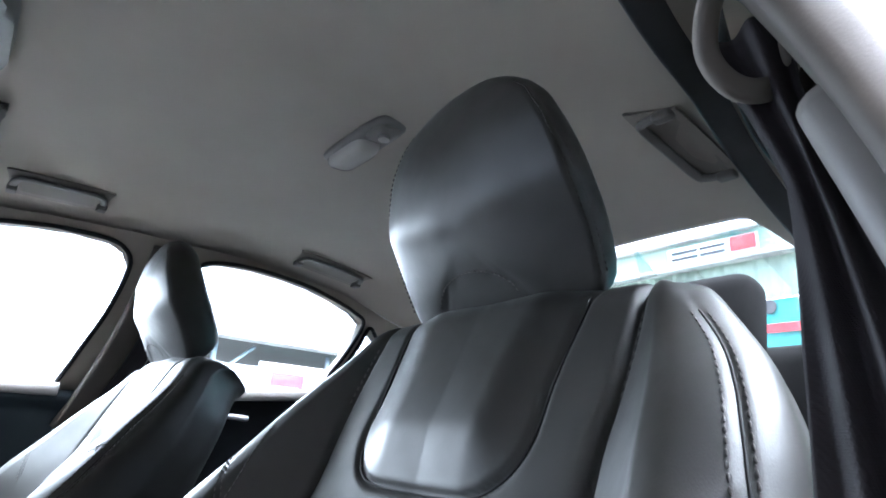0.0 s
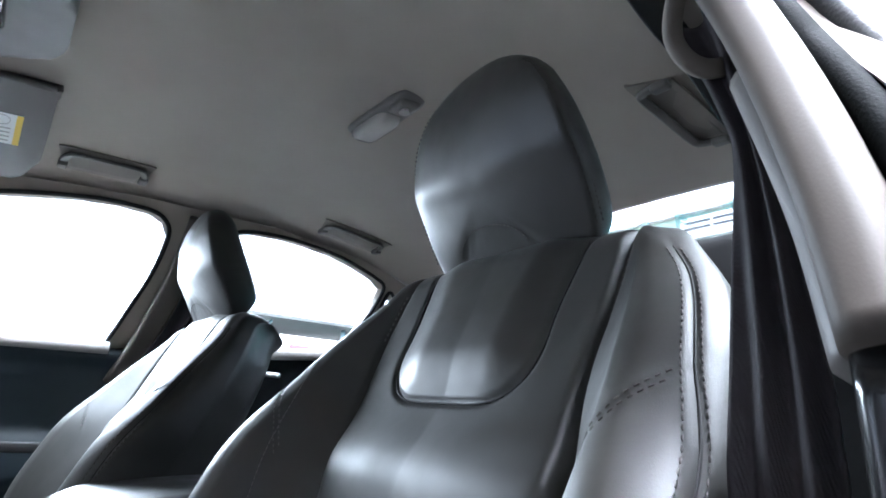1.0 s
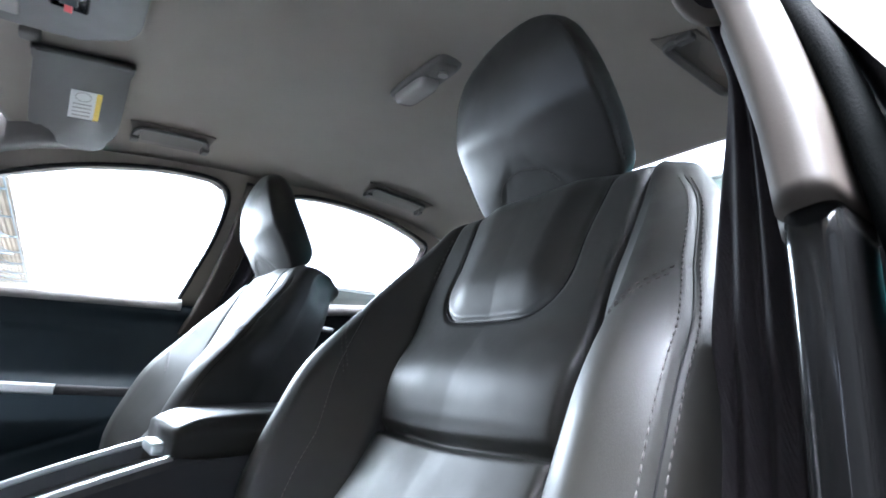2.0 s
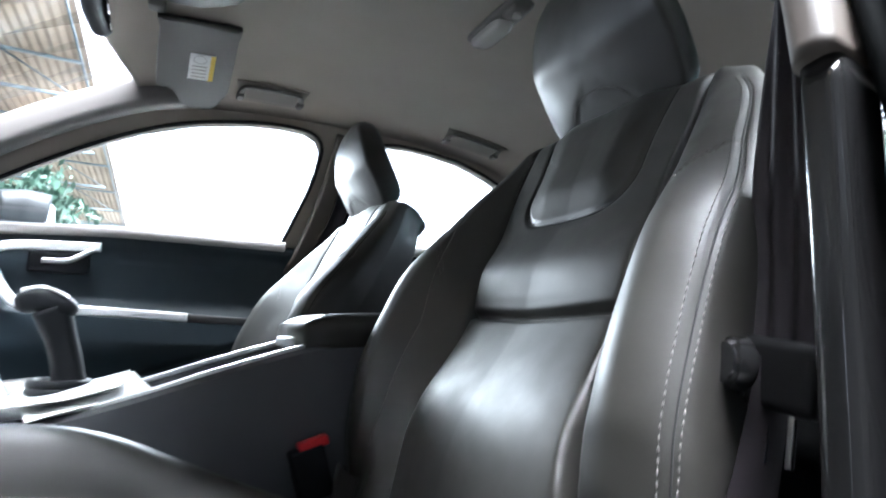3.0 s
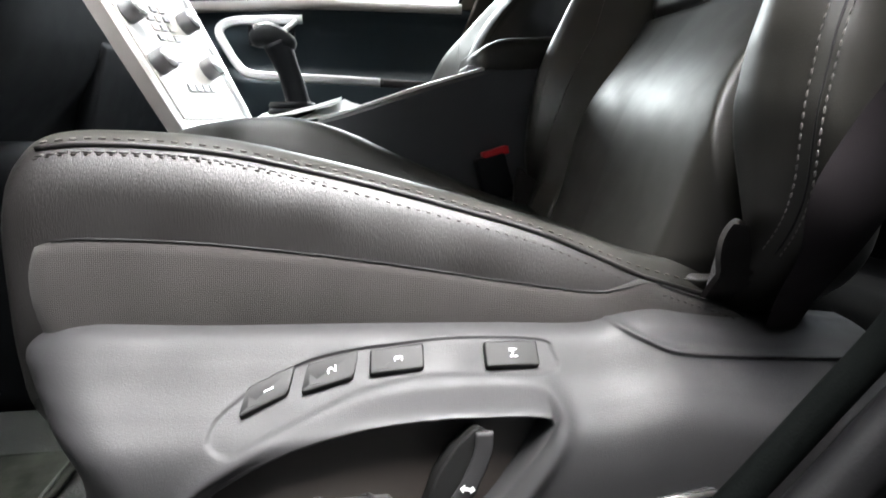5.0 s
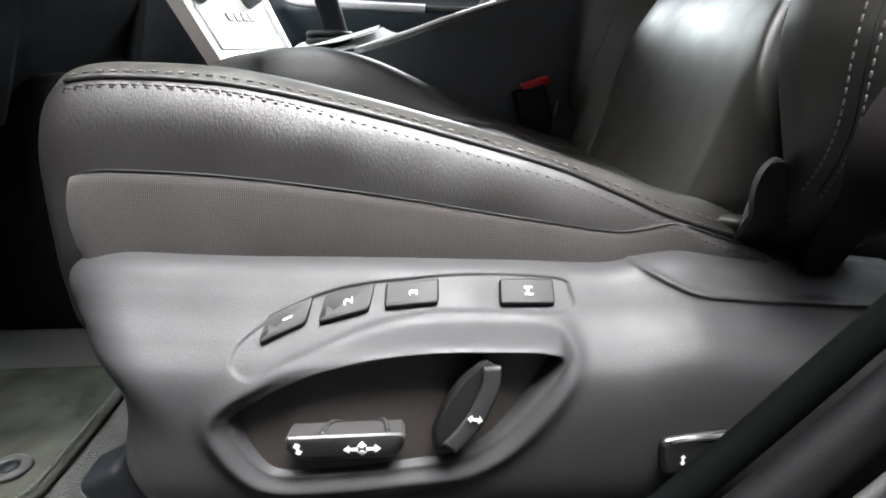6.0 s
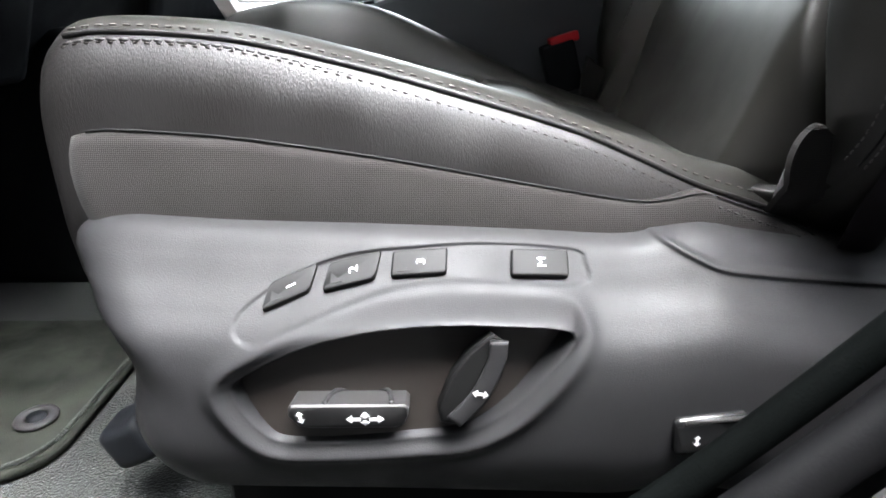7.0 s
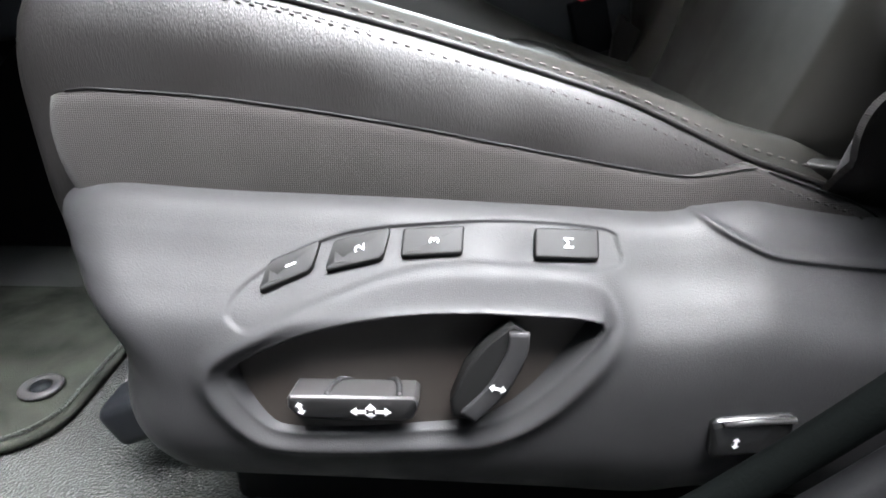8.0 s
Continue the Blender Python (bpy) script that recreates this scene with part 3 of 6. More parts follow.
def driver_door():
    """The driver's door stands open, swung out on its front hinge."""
    d = thing("door_3", "unseen open driver's door with a dark inner card and clear window", "door", kind="structure")
    # out of view; the swing angle is set to shade the seat's front
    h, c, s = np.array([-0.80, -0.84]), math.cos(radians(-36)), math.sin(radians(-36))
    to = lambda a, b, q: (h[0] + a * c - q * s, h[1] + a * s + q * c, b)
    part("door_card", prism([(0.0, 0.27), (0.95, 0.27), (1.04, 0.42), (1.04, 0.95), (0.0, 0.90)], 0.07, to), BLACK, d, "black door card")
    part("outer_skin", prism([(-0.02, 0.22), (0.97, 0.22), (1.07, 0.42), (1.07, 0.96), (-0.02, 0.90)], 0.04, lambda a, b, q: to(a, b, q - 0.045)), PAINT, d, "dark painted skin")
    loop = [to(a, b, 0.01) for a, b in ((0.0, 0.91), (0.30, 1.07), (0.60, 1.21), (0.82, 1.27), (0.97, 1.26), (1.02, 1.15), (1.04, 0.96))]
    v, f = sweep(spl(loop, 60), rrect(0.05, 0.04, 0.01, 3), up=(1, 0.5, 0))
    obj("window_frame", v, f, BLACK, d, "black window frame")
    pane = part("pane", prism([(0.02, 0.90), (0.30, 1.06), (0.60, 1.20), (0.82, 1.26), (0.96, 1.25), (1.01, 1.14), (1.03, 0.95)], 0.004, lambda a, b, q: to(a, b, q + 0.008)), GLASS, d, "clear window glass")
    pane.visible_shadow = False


def passenger_door():
    d = thing("door_1", "black passenger door card with a satin silver trim loop", "door", kind="structure")
    nx, nz = 150, 110
    xs, zs = np.linspace(-0.72, 0.27, nx), np.linspace(0.27, 0.962, nz)
    X, Z = np.meshgrid(xs, zs, indexing="ij")
    Y = 0.712 - 0.03 * sstep(Z, 0.80, 0.755) * sstep(Z, 0.60, 0.70) * sstep(X, -0.55, -0.35)
    Y -= 0.020 * np.exp(-((Z - 0.945) / 0.02) ** 2)
    line = 0.60 + 0.35 * (X + 0.15)
    Y += 0.006 * np.exp(-((Z - line) / 0.006) ** 2) * (Z < 0.72)
    Y += 0.004 * np.exp(-((Z - 0.895) / 0.004) ** 2) * (X > -0.17) * (X < 0.1)
    Y += 0.03 * sstep(Z, 0.58, 0.45) * sstep(X, -0.6, -0.45)
    v = [(x, y, z) for x, y, z in zip(X.ravel(), Y.ravel(), Z.ravel())]
    n = len(v)
    v += [(x, 0.775, z) for x, _, z in v]
    f = grid_faces(nx, nz) + grid_faces(nx, nz, base=n)
    rim = [j for j in range(nz)] + [i * nz + nz - 1 for i in range(1, nx)] + [n - 1 - j for j in range(1, nz)] + [(nx - 1 - i) * nz for i in range(1, nx - 1)]
    f += [(rim[k], rim[(k + 1) % len(rim)], rim[(k + 1) % len(rim)] + n, rim[k] + n) for k in range(len(rim))]
    obj("door_card", v, f, DOORCARD, d)
    sill = spl([(-0.70, 0.705, 0.925), (-0.39, 0.703, 0.944), (-0.19, 0.70, 0.957), (0.07, 0.70, 0.960), (0.215, 0.702, 0.961)], 60)
    vv, ff = sweep(sill, rrect(0.045, 0.026, 0.01, 4))
    obj("window_ledge", vv, ff, GREYTRIM, d, "pale grey ledge under the window")
    loop = spl([(-0.208, 0.672, 0.915), (-0.30, 0.668, 0.910), (-0.385, 0.668, 0.902), (-0.415, 0.668, 0.880), (-0.40, 0.665, 0.84), (-0.372, 0.66, 0.795), (-0.345, 0.655, 0.775), (-0.28, 0.652, 0.769), (-0.15, 0.652, 0.765), (-0.01, 0.655, 0.760)], 120)
    vv, ff = sweep(loop, rrect(0.022, 0.013, 0.005, 3), up=(0, 1, 0))
    obj("trim_loop", vv, ff, SILVER, d, "satin silver trim loop")
    vv, ff = sweep(spl([(-0.01, 0.66, 0.760), (0.1, 0.663, 0.757), (0.22, 0.67, 0.755)], 20), rrect(0.02, 0.012, 0.004, 3), up=(0, 1, 0))
    obj("armrest_trim", vv, ff, DARKGREY, d)
    h = part("handle_bowl", rbox((0.12, 0.02, 0.05), 0.008, at=(-0.29, 0.703, 0.875)), BLACK, d, "dark handle bowl")
    lv = spl([(-0.225, 0.665, 0.908), (-0.245, 0.655, 0.89), (-0.27, 0.65, 0.876), (-0.315, 0.652, 0.874)], 24)
    vv, ff = sweep(lv, rrect(0.012, 0.02, 0.005, 3), up=(0, 1, 0))
    obj("door_handle", vv, ff, SILVER, d, "silver pull handle")
    rd = thing("door_2", "black rear passenger door card with a pale window ledge", "door", kind="structure")
    part("door_card", prism([(0.36, 0.25), (0.97, 0.25), (1.12, 0.45), (1.12, 1.02), (0.36, 0.975)], 0.06, lambda a, b, q: (a, 0.70 + q, b)), BLACK, rd)
    vv, ff = sweep(spl([(0.38, 0.69, 0.972), (0.6, 0.685, 0.985), (0.9, 0.675, 1.01), (1.1, 0.67, 1.03)], 30), rrect(0.045, 0.028, 0.01, 4))
    obj("window_ledge", vv, ff, GREYTRIM, rd, "pale grey ledge under the window")
    vv, ff = sweep(spl([(0.50, 0.672, 0.93), (0.55, 0.664, 0.932), (0.60, 0.672, 0.93)], 12), rrect(0.012, 0.022, 0.005, 3), up=(0, 1, 0))
    obj("door_handle", vv, ff, SILVER, rd, "silver pull handle")
    w = part("wall_right", prism([(-1.0, 0.2), (1.3, 0.2), (1.3, 1.0), (-1.0, 0.9)], 0.04, lambda a, b, q: (a, 0.80 + q, b)), PAINT, None)
    tagged(w, "dark painted outer skin of the passenger side", "body side", kind="structure")
    m = thing("door_mirror", "black passenger door mirror housing with its glass", "door mirror", (0, 0, 0))
    hv, hf = sweep(spl([(-0.47, 0.86, 1.0), (-0.42, 0.885, 1.0), (-0.36, 0.90, 0.995)], 16), rrect(0.185, 0.130, 0.05, 6), up=(0, 0, 1), scale=0.75 + 0.25 * np.sin(np.linspace(0.2, 2.0, 16)))
    obj("housing", hv, hf, BLACK, m)
    part("mirror_pane", prism(rrect(0.142, 0.094, 0.04, 6), 0.004, lambda a, b, q: (-0.352 + q, 0.90 + a, 0.995 + b)), MIRROR, m, "mirror glass")
    tube("arm", [(-0.44, 0.75, 0.945), (-0.44, 0.82, 0.96), (-0.43, 0.87, 0.98)], 0.02, PAINT, m)


def a_pillar(sign, name):
    edge = [(-0.03, 1.292), (-0.09, 1.28), (-0.150, 1.262), (-0.215, 1.236), (-0.32, 1.185), (-0.424, 1.125), (-0.55, 1.04), (-0.70, 0.945)]
    path = spl([(x - 0.012, sign * (side_y(z) - 0.012 + 0.0), z - 0.008) for x, z in edge], 40)
    v, f = sweep(path, rrect(0.052, 0.072, 0.018, 4), up=(0, 0, 1))
    tagged(obj(name, v, f, TAUPE), "taupe trim on the windscreen pillar", "pillar trim", kind="structure")


rail = spl([(-0.75, -0.76, 0.96), (-0.45, -0.71, 1.13), (-0.2, -0.665, 1.255), (0.05, -0.645, 1.30), (0.35, -0.635, 1.315), (0.7, -0.60, 1.295), (1.0, -0.56, 1.235), (1.3, -0.60, 1.08)], 70)
rv, rf = sweep(rail, rrect(0.075, 0.05, 0.02, 4), up=(0, 0, 1))
tagged(obj("roof_rail", rv, rf, PAINT), "dark painted roof rail over the driver's doorway", "roof rail", kind="structure")
ceiling()
side_frame(1, "wall_right_upper")
side_frame(-1, "wall_left_upper")
pillar(1, "pillar_right")
pillar(-1, "pillar_left")
a_pillar(1, "trim_pillar_right")
a_pillar(-1, "trim_pillar_left")
window_pane("window_6", ((-0.98, 0.68, 0.93), (-0.98, -0.68, 0.93), (-0.21, -0.50, 1.275), (-0.21, 0.50, 1.275)), "clear windscreen glass")
window_pane("window_7", ((1.42, 0.62, 0.985), (1.42, -0.62, 0.985), (0.96, -0.46, 1.285), (0.96, 0.46, 1.285)), "rear window glass with a tint added to dim the view")
lower_body()
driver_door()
passenger_door()
tunnel = part("trim_tunnel", rbox((0.62, 0.17, 0.42), 0.05, at=(-0.72, 0.035, 0.40)), BLACK, None, smooth=True)
tagged(tunnel, "dark carpeted tunnel between the front footwells", "tunnel", kind="structure")
seal_line = spl([(x, y, float(zroof(x, y)) - 0.003) for x, y in ((0.40, -0.497), (0.505, -0.475), (0.62, -0.460), (0.755, -0.438), (0.88, -0.428), (0.98, -0.425))], 50)
sv, sf = sweep(seal_line, rrect(0.040, 0.012, 0.004, 3), up=(0, 0.45, 0.9))
tagged(obj("trim_door_seal", sv, sf, RUBBER), "black rubber seal over the rear driver's-side door", "door seal", kind="structure")


# ---- seats ----
ORIGIN = np.array([0.161, -0.366, 0.56])
LEAN = radians(26.4)
ST_S = smooth_curve([(-0.06, 0.155), (-0.03, 0.192), (0.0, 0.230), (0.03, 0.259), (0.06, 0.268), (0.1, 0.269), (0.2, 0.262), (0.25, 0.259), (0.3, 0.253), (0.33, 0.244), (0.36, 0.233), (0.39, 0.224), (0.42, 0.214), (0.45, 0.200), (0.49, 0.173), (0.54, 0.14)])
W_S = ST_S + np.array([0.0, 0.010])
YC_S = smooth_curve([(-0.06, 0.140), (-0.03, 0.183), (0.0, 0.206), (0.03, 0.212), (0.06, 0.210), (0.1, 0.209), (0.13, 0.211), (0.165, 0.210), (0.2, 0.208), (0.25, 0.206), (0.3, 0.202), (0.36, 0.19), (0.42, 0.176), (0.49, 0.155), (0.54, 0.14)])
H_S = smooth_curve([(-0.06, 0.012), (0.0, 0.022), (0.03, 0.031), (0.06, 0.039), (0.1, 0.052), (0.13, 0.060), (0.2, 0.069), (0.28, 0.062), (0.36, 0.040), (0.42, 0.022), (0.46, 0.010), (0.50, 0.003), (0.54, 0.0)])
YI_S = smooth_curve([(-0.06, 0.098), (0.0, 0.102), (0.1, 0.110), (0.2, 0.112), (0.3, 0.122), (0.38, 0.138), (0.45, 0.143), (0.54, 0.14)])


def inner_seam(s, outer):
    base = lerp_curve(s, YI_S)
    return base + outer * sstep(s, 0.40, 0.29) * (lerp_curve(s, YC_S) - 0.9 * lerp_curve(s, H_S) - base)


def back_section(s, outer=0.0):
    """Half outline of the backrest at height s: front part and rear part (y, n)."""
    w, h, yi = lerp_curve(s, W_S), lerp_curve(s, H_S), float(inner_seam(s, outer))
    g, st = w - yi, lerp_curve(s, ST_S)
    low = sstep(s, 0.42, 0.30)
    yc = min(max(float(lerp_curve(s, YC_S)), yi + 0.006), st - 0.006)
    iw = yc - yi
    up = 0.014 * float(sstep(s, 0.26, 0.40))
    front = spl([(0, 0.0), (yi * 0.5, 0.002), (yi - 0.014, 0.002), (yi, -0.004 * low), (yi + 0.12 * iw, 0.07 * h), (yi + 0.5 * iw, 0.45 * h), (yi + 0.85 * iw, 0.82 * h), (yc, 0.95 * h), (yc + 0.40 * (st - yc), h), (st, 0.84 * h - 0.004), (st + 0.0095 + 0.45 * up, 0.52 * h - 0.013), (st + 0.001 + up, 0.15 * h - 0.032)], 132)
    e = front[-1]
    rear = spl([e, (st - 0.020 + up, -0.058), (st - 0.042 + up, -0.088), (st - 0.07, -0.106), (st - 0.12, -0.115), (0, -0.118)], 26)[1:]
    drop = (0.015 + 0.040 * outer) * float(sstep(s, 0.085, -0.045))
    front[:, 1] -= drop * sstep(front[:, 0], 0.15, 0.19)
    rear[:, 1] = np.maximum(rear[:, 1] - drop * sstep(rear[:, 0], 0.15, 0.19), -0.118)
    return front, rear


def u_dist(y, s):
    r = 0.05
    qx, qy = np.abs(y) - 0.092 - 0.012 * sstep(s, 0.42, 0.53) + r, 0.35 + r - s
    return np.hypot(np.maximum(qx, 0), np.maximum(qy, 0)) + np.minimum(np.maximum(qx, qy), 0) - r


def back_detail(y, s):
    yi = inner_seam(s, (np.asarray(y) < 0) * 1.0)
    a = np.abs(y)
    d = u_dist(y, s)
    n = -0.0042 * np.exp(-(d / 0.0030) ** 2) + 0.010 * sstep(-d, -0.004, 0.05)
    mid = sstep(a, yi + 0.004, yi - 0.008)
    sag = 0.006 * (a / 0.11) ** 2
    n += mid * (-0.011 * np.exp(-((s - 0.226 - sag * 0.6) / 0.0042) ** 2) + 0.012 * np.exp(-((s - 0.285) / 0.042) ** 2) * sstep(s, 0.222, 0.25) + 0.021 * np.exp(-((s - 0.095) / 0.085) ** 2))
    st = lerp_curve(s, ST_S)
    n += -0.0020 * np.exp(-((a - st) / 0.0026) ** 2) * sstep(s, 0.50, 0.43)
    n += -0.007 * np.exp(-((a - yi) / 0.0036) ** 2)
    cx = 0.358 - 1.15 * np.maximum(0.232 - a, 0) - 4 * np.maximum(0.232 - a, 0) ** 2
    n += -0.0010 * np.exp(-((s - cx) / 0.003) ** 2) * sstep(a, 0.158, 0.175) * sstep(a, st + 0.001, st - 0.003)
    n += 0.0016 * np.sin(46 * s + 8 * a) * sstep(a, yi + 0.02, yi + 0.05) * np.exp(-((s - 0.2) / 0.15) ** 2)
    return n


def back_local(y, s, n):
    return (s * math.sin(LEAN) - n * math.cos(LEAN), y, s * math.cos(LEAN) + n * math.sin(LEAN))


def back_point(y, s, lift=0.0):
    front, _ = back_section(s, 1.0 if y < 0 else 0.0)
    k = int(np.argmax(front[:, 0])) + 1
    n = np.interp(abs(y), front[:k, 0], front[:k, 1]) + float(back_detail(np.array(y), np.array(s)))
    return back_local(y, s, n + lift)


def backrest_mesh():
    rows = [(s, 0.0, 1.0) for s in np.linspace(-0.06, 0.488, 205)]
    R = 0.036
    rows += [(0.488 + R * math.sin(t), -R * (1 - math.cos(t)), 1.0 - 0.10 * (t / 1.75) ** 2) for t in np.linspace(0.08, 1.75, 22)]
    v = []
    for s, dn, k in rows:
        halves = []
        for sg in (1, -1):
            front, rear = back_section(min(s, 0.54), 1.0 if sg < 0 else 0.0)
            fy, fn = front[:, 0] * k, front[:, 1]
            fn = fn + back_detail(sg * fy, np.full(fy.shape, s)) * sstep(np.linspace(1, 0, len(fy)), 0.0, 0.06)
            ry, rn = rear[:, 0] * k, rear[:, 1]
            hy, hn = np.r_[fy, ry], np.r_[fn, rn]
            if dn < 0:
                hn = np.maximum(hn + dn, -0.118 + 0.075 * (dn / 0.042) ** 2)
            halves.append((sg * hy, hn))
        fullY = np.r_[halves[0][0], halves[1][0][::-1][1:-1]]
        fullN = np.r_[halves[0][1], halves[1][1][::-1][1:-1]]
        v += [back_local(a, s, b) for a, b in zip(fullY, fullN)]
    m = len(fullY)
    f = grid_faces(len(rows), m, True)
    f += [tuple(range(m))[::-1], tuple((len(rows) - 1) * m + j for j in range(m))]
    return v, f


H_BASE = np.array([0.393, -0.360, 1.027]) - ORIGIN
H_UP, H_FWD = np.array([-0.47, 0, 0.883]), np.array([-0.883, 0, -0.47])


HB_S = smooth_curve([(-0.06, 0.0), (0.0, 0.0), (0.06, 0.0), (0.095, 0.004), (0.129, 0.015), (0.154, 0.030), (0.171, 0.045), (0.186, 0.062)])


def head_bend(y, u):
    return 0.010 * (1 - (y / 0.111) ** 2) - float(lerp_curve(u, HB_S))


def headrest_mesh():
    """Lofted from the seam outline at the front to a smaller back; the face folds back towards the top."""
    v = []
    right = [(0.020, 0.183), (0.055, 0.172), (0.080, 0.154), (0.096, 0.129), (0.1075, 0.095), (0.112, 0.06), (0.112, 0.03), (0.109, 0.0), (0.103, -0.014), (0.085, -0.022)]
    out = spl([(-a, b) for a, b in right[::-1]] + right + [(0.0, -0.024)], 170, True)
    c = np.array([0.0, 0.062])
    rings = [(0.02, 0.008), (0.15, 0.008), (0.3, 0.0078), (0.45, 0.0072), (0.6, 0.0062), (0.75, 0.0045), (0.88, 0.0024), (0.95, 0.001), (0.985, 0.0), (1.0, -0.003), (1.002, -0.007), (0.998, -0.012), (0.99, -0.02), (0.96, -0.033), (0.90, -0.048), (0.80, -0.063), (0.66, -0.074), (0.45, -0.080), (0.2, -0.083), (0.03, -0.084)]
    for k, dep in rings:
        for p in out:
            q = c + (p - c) * k
            wave = 0.003 * math.exp(-((q[1] - 0.08) / 0.018) ** 2) if dep > -0.001 else 0.0
            arch = -0.0015 * math.exp(-((math.hypot(q[0] / 0.05, (q[1] + 0.004) / 0.032) - 1) / 0.10) ** 2) if dep > 0 and q[1] > -0.01 else 0.0
            v.append(tuple(H_BASE + np.array([0, q[0], 0]) + q[1] * H_UP + (dep + head_bend(*q) + wave + arch - 0.0018 * float(sstep(math.hypot(q[0] / 0.05, (q[1] + 0.004) / 0.032), 1.03, 0.93)) * (dep > 0)) * H_FWD))
    m = len(out)
    f = grid_faces(len(rings), m, True)
    f += [tuple(range(m))[::-1], tuple((len(rings) - 1) * m + j for j in range(m))]
    return v, f


def head_point(y, u, dep):
    return H_BASE + np.array([0, y, 0]) + u * H_UP + (dep + head_bend(y, u)) * H_FWD


ZS = smooth_curve([(-0.40, 0.585), (-0.33, 0.600), (-0.293, 0.608), (-0.26, 0.612), (-0.19, 0.608), (-0.12, 0.594), (-0.047, 0.575), (0.031, 0.552), (0.075, 0.534), (0.114, 0.517), (0.148, 0.506), (0.178, 0.4965), (0.196, 0.487), (0.208, 0.472), (0.216, 0.452), (0.25, 0.44)])
ZC = smooth_curve([(-0.4, 0.596), (-0.3, 0.600), (-0.22, 0.595), (-0.1, 0.580), (-0.03, 0.567), (0.0, 0.560), (0.08, 0.540), (0.14, 0.527), (0.25, 0.510)])


def cushion_detail(x, y):
    a = np.abs(y)
    mid = sstep(a, 0.122, 0.108)
    r = 0.05
    qx, qy = a - 0.088 + r, x + 0.102 + r
    d = np.hypot(np.maximum(qx, 0), np.maximum(qy, 0)) + np.minimum(np.maximum(qx, qy), 0) - r
    n = -0.006 * np.exp(-(d / 0.0036) ** 2) + 0.009 * sstep(-d, 0.0, 0.03)
    n += mid * (-0.009 * np.exp(-((x + 0.012) / 0.004) ** 2) + 0.007 * np.exp(-((x - 0.03) / 0.03) ** 2))
    n += -0.006 * np.exp(-((a - 0.117) / 0.004) ** 2) * sstep(x, -0.26, -0.2)
    return n


def cushion_section(x):
    zs, zc = float(lerp_curve(x, ZS)) + 0.006, float(lerp_curve(x, ZC))
    cr = max(zs + 0.007, 0.5 * (zs + zc) + 0.009)
    top = spl([(0, zc), (0.06, zc - 0.001), (0.108, zc - 0.001), (0.118, zc - 0.003), (0.130, zc + 0.50 * (cr - zc)), (0.144, cr), (0.162, cr + 0.002), (0.179, zs + 0.0005)], 90)
    side = spl([(0.179, zs + 0.0005), (0.1855, zs - 0.008), (0.194, zs - 0.03), (0.196, min(zs - 0.05, 0.535)), (0.194, min(0.50, zs - 0.052)), (0.18, min(0.462, zs - 0.055)), (0.12, min(0.45, zs - 0.058)), (0, min(0.448, zs - 0.059))], 44)[1:]
    return top, side


def cushion_meshes():
    """Top panel and side boxing, each closed."""
    xs = [(x, 0.0, 1.0) for x in np.linspace(0.225, -0.284, 200)]
    R = 0.030
    xs += [(-0.284 - R * math.sin(t), -R * (1 - math.cos(t)), 1.0 - 0.09 * (1 - math.cos(t))) for t in np.linspace(0.06, 1.6, 26)]
    xs += [(-0.314 + 0.03 * k, -R - 0.09 * k, 0.91 - 0.05 * k) for k in np.linspace(0.15, 1, 8)]
    v = []
    for x, dz, k in xs:
        top, side = cushion_section(max(x, -0.332))
        z = top[:, 1] + cushion_detail(np.full(len(top), x), top[:, 0]) + dz
        hy, hz = np.r_[top[:, 0], side[:, 0]] * k, np.r_[z, np.minimum(side[:, 1], side[:, 1] + dz * 0.9)]
        hz = np.maximum(hz, 0.43)
        inb = hz + 0.026 * np.exp(-((hy - 0.158) / 0.036) ** 2) * math.exp(-((x + 0.14) / 0.12) ** 2) * (np.arange(len(hy)) < 104) * sstep(hz, 0.53, 0.57)
        Y, Z = np.r_[hy, -hy[::-1][1:-1]], np.r_[inb, hz[::-1][1:-1]]
        v += [(x - ORIGIN[0], a, b - ORIGIN[2]) for a, b in zip(Y, Z)]
    m = len(Y)
    f = grid_faces(len(xs), m, True)
    f += [tuple(range(m))[::-1], tuple((len(xs) - 1) * m + j for j in range(m))]
    return v, f


def cushion_edge(x, lift=0.0, out=0.0):
    zs = float(lerp_curve(x, ZS)) + 0.006
    return np.array([x - ORIGIN[0], -0.179 - out, zs + lift - ORIGIN[2]])


def cushion_top(x, y, lift=0.0):
    top, _ = cushion_section(x)
    z = float(np.interp(-y, top[:, 0], top[:, 1])) + float(cushion_detail(np.array([x]), np.array([y]))[0])
    return np.array([x - ORIGIN[0], y, z + lift - ORIGIN[2]])


def stitches(name, pts, parent, length=0.0042, gap=0.0028, r=0.0009, material=None, normal=None):
    """Short rounded thread bars laid along a line, one mesh."""
    p = np.array(pts, float)
    s = np.r_[0, np.cumsum(np.linalg.norm(np.diff(p, axis=0), axis=1))]
    v, f = [], []
    t = 0.0
    while t + length < s[-1]:
        a, b = [np.array([np.interp(q, s, p[:, k]) for k in range(3)]) for q in (t, t + length)]
        sv, sf = sweep([a, a + (b - a) * 0.2, a + (b - a) * 0.8, b], circle(r, 6), scale=[0.45, 1.0, 1.0, 0.45])
        f += [tuple(i + len(v) for i in q) for q in sf]
        v += sv
        t += length + gap
    return obj(name, v, f, material or THREAD, parent)


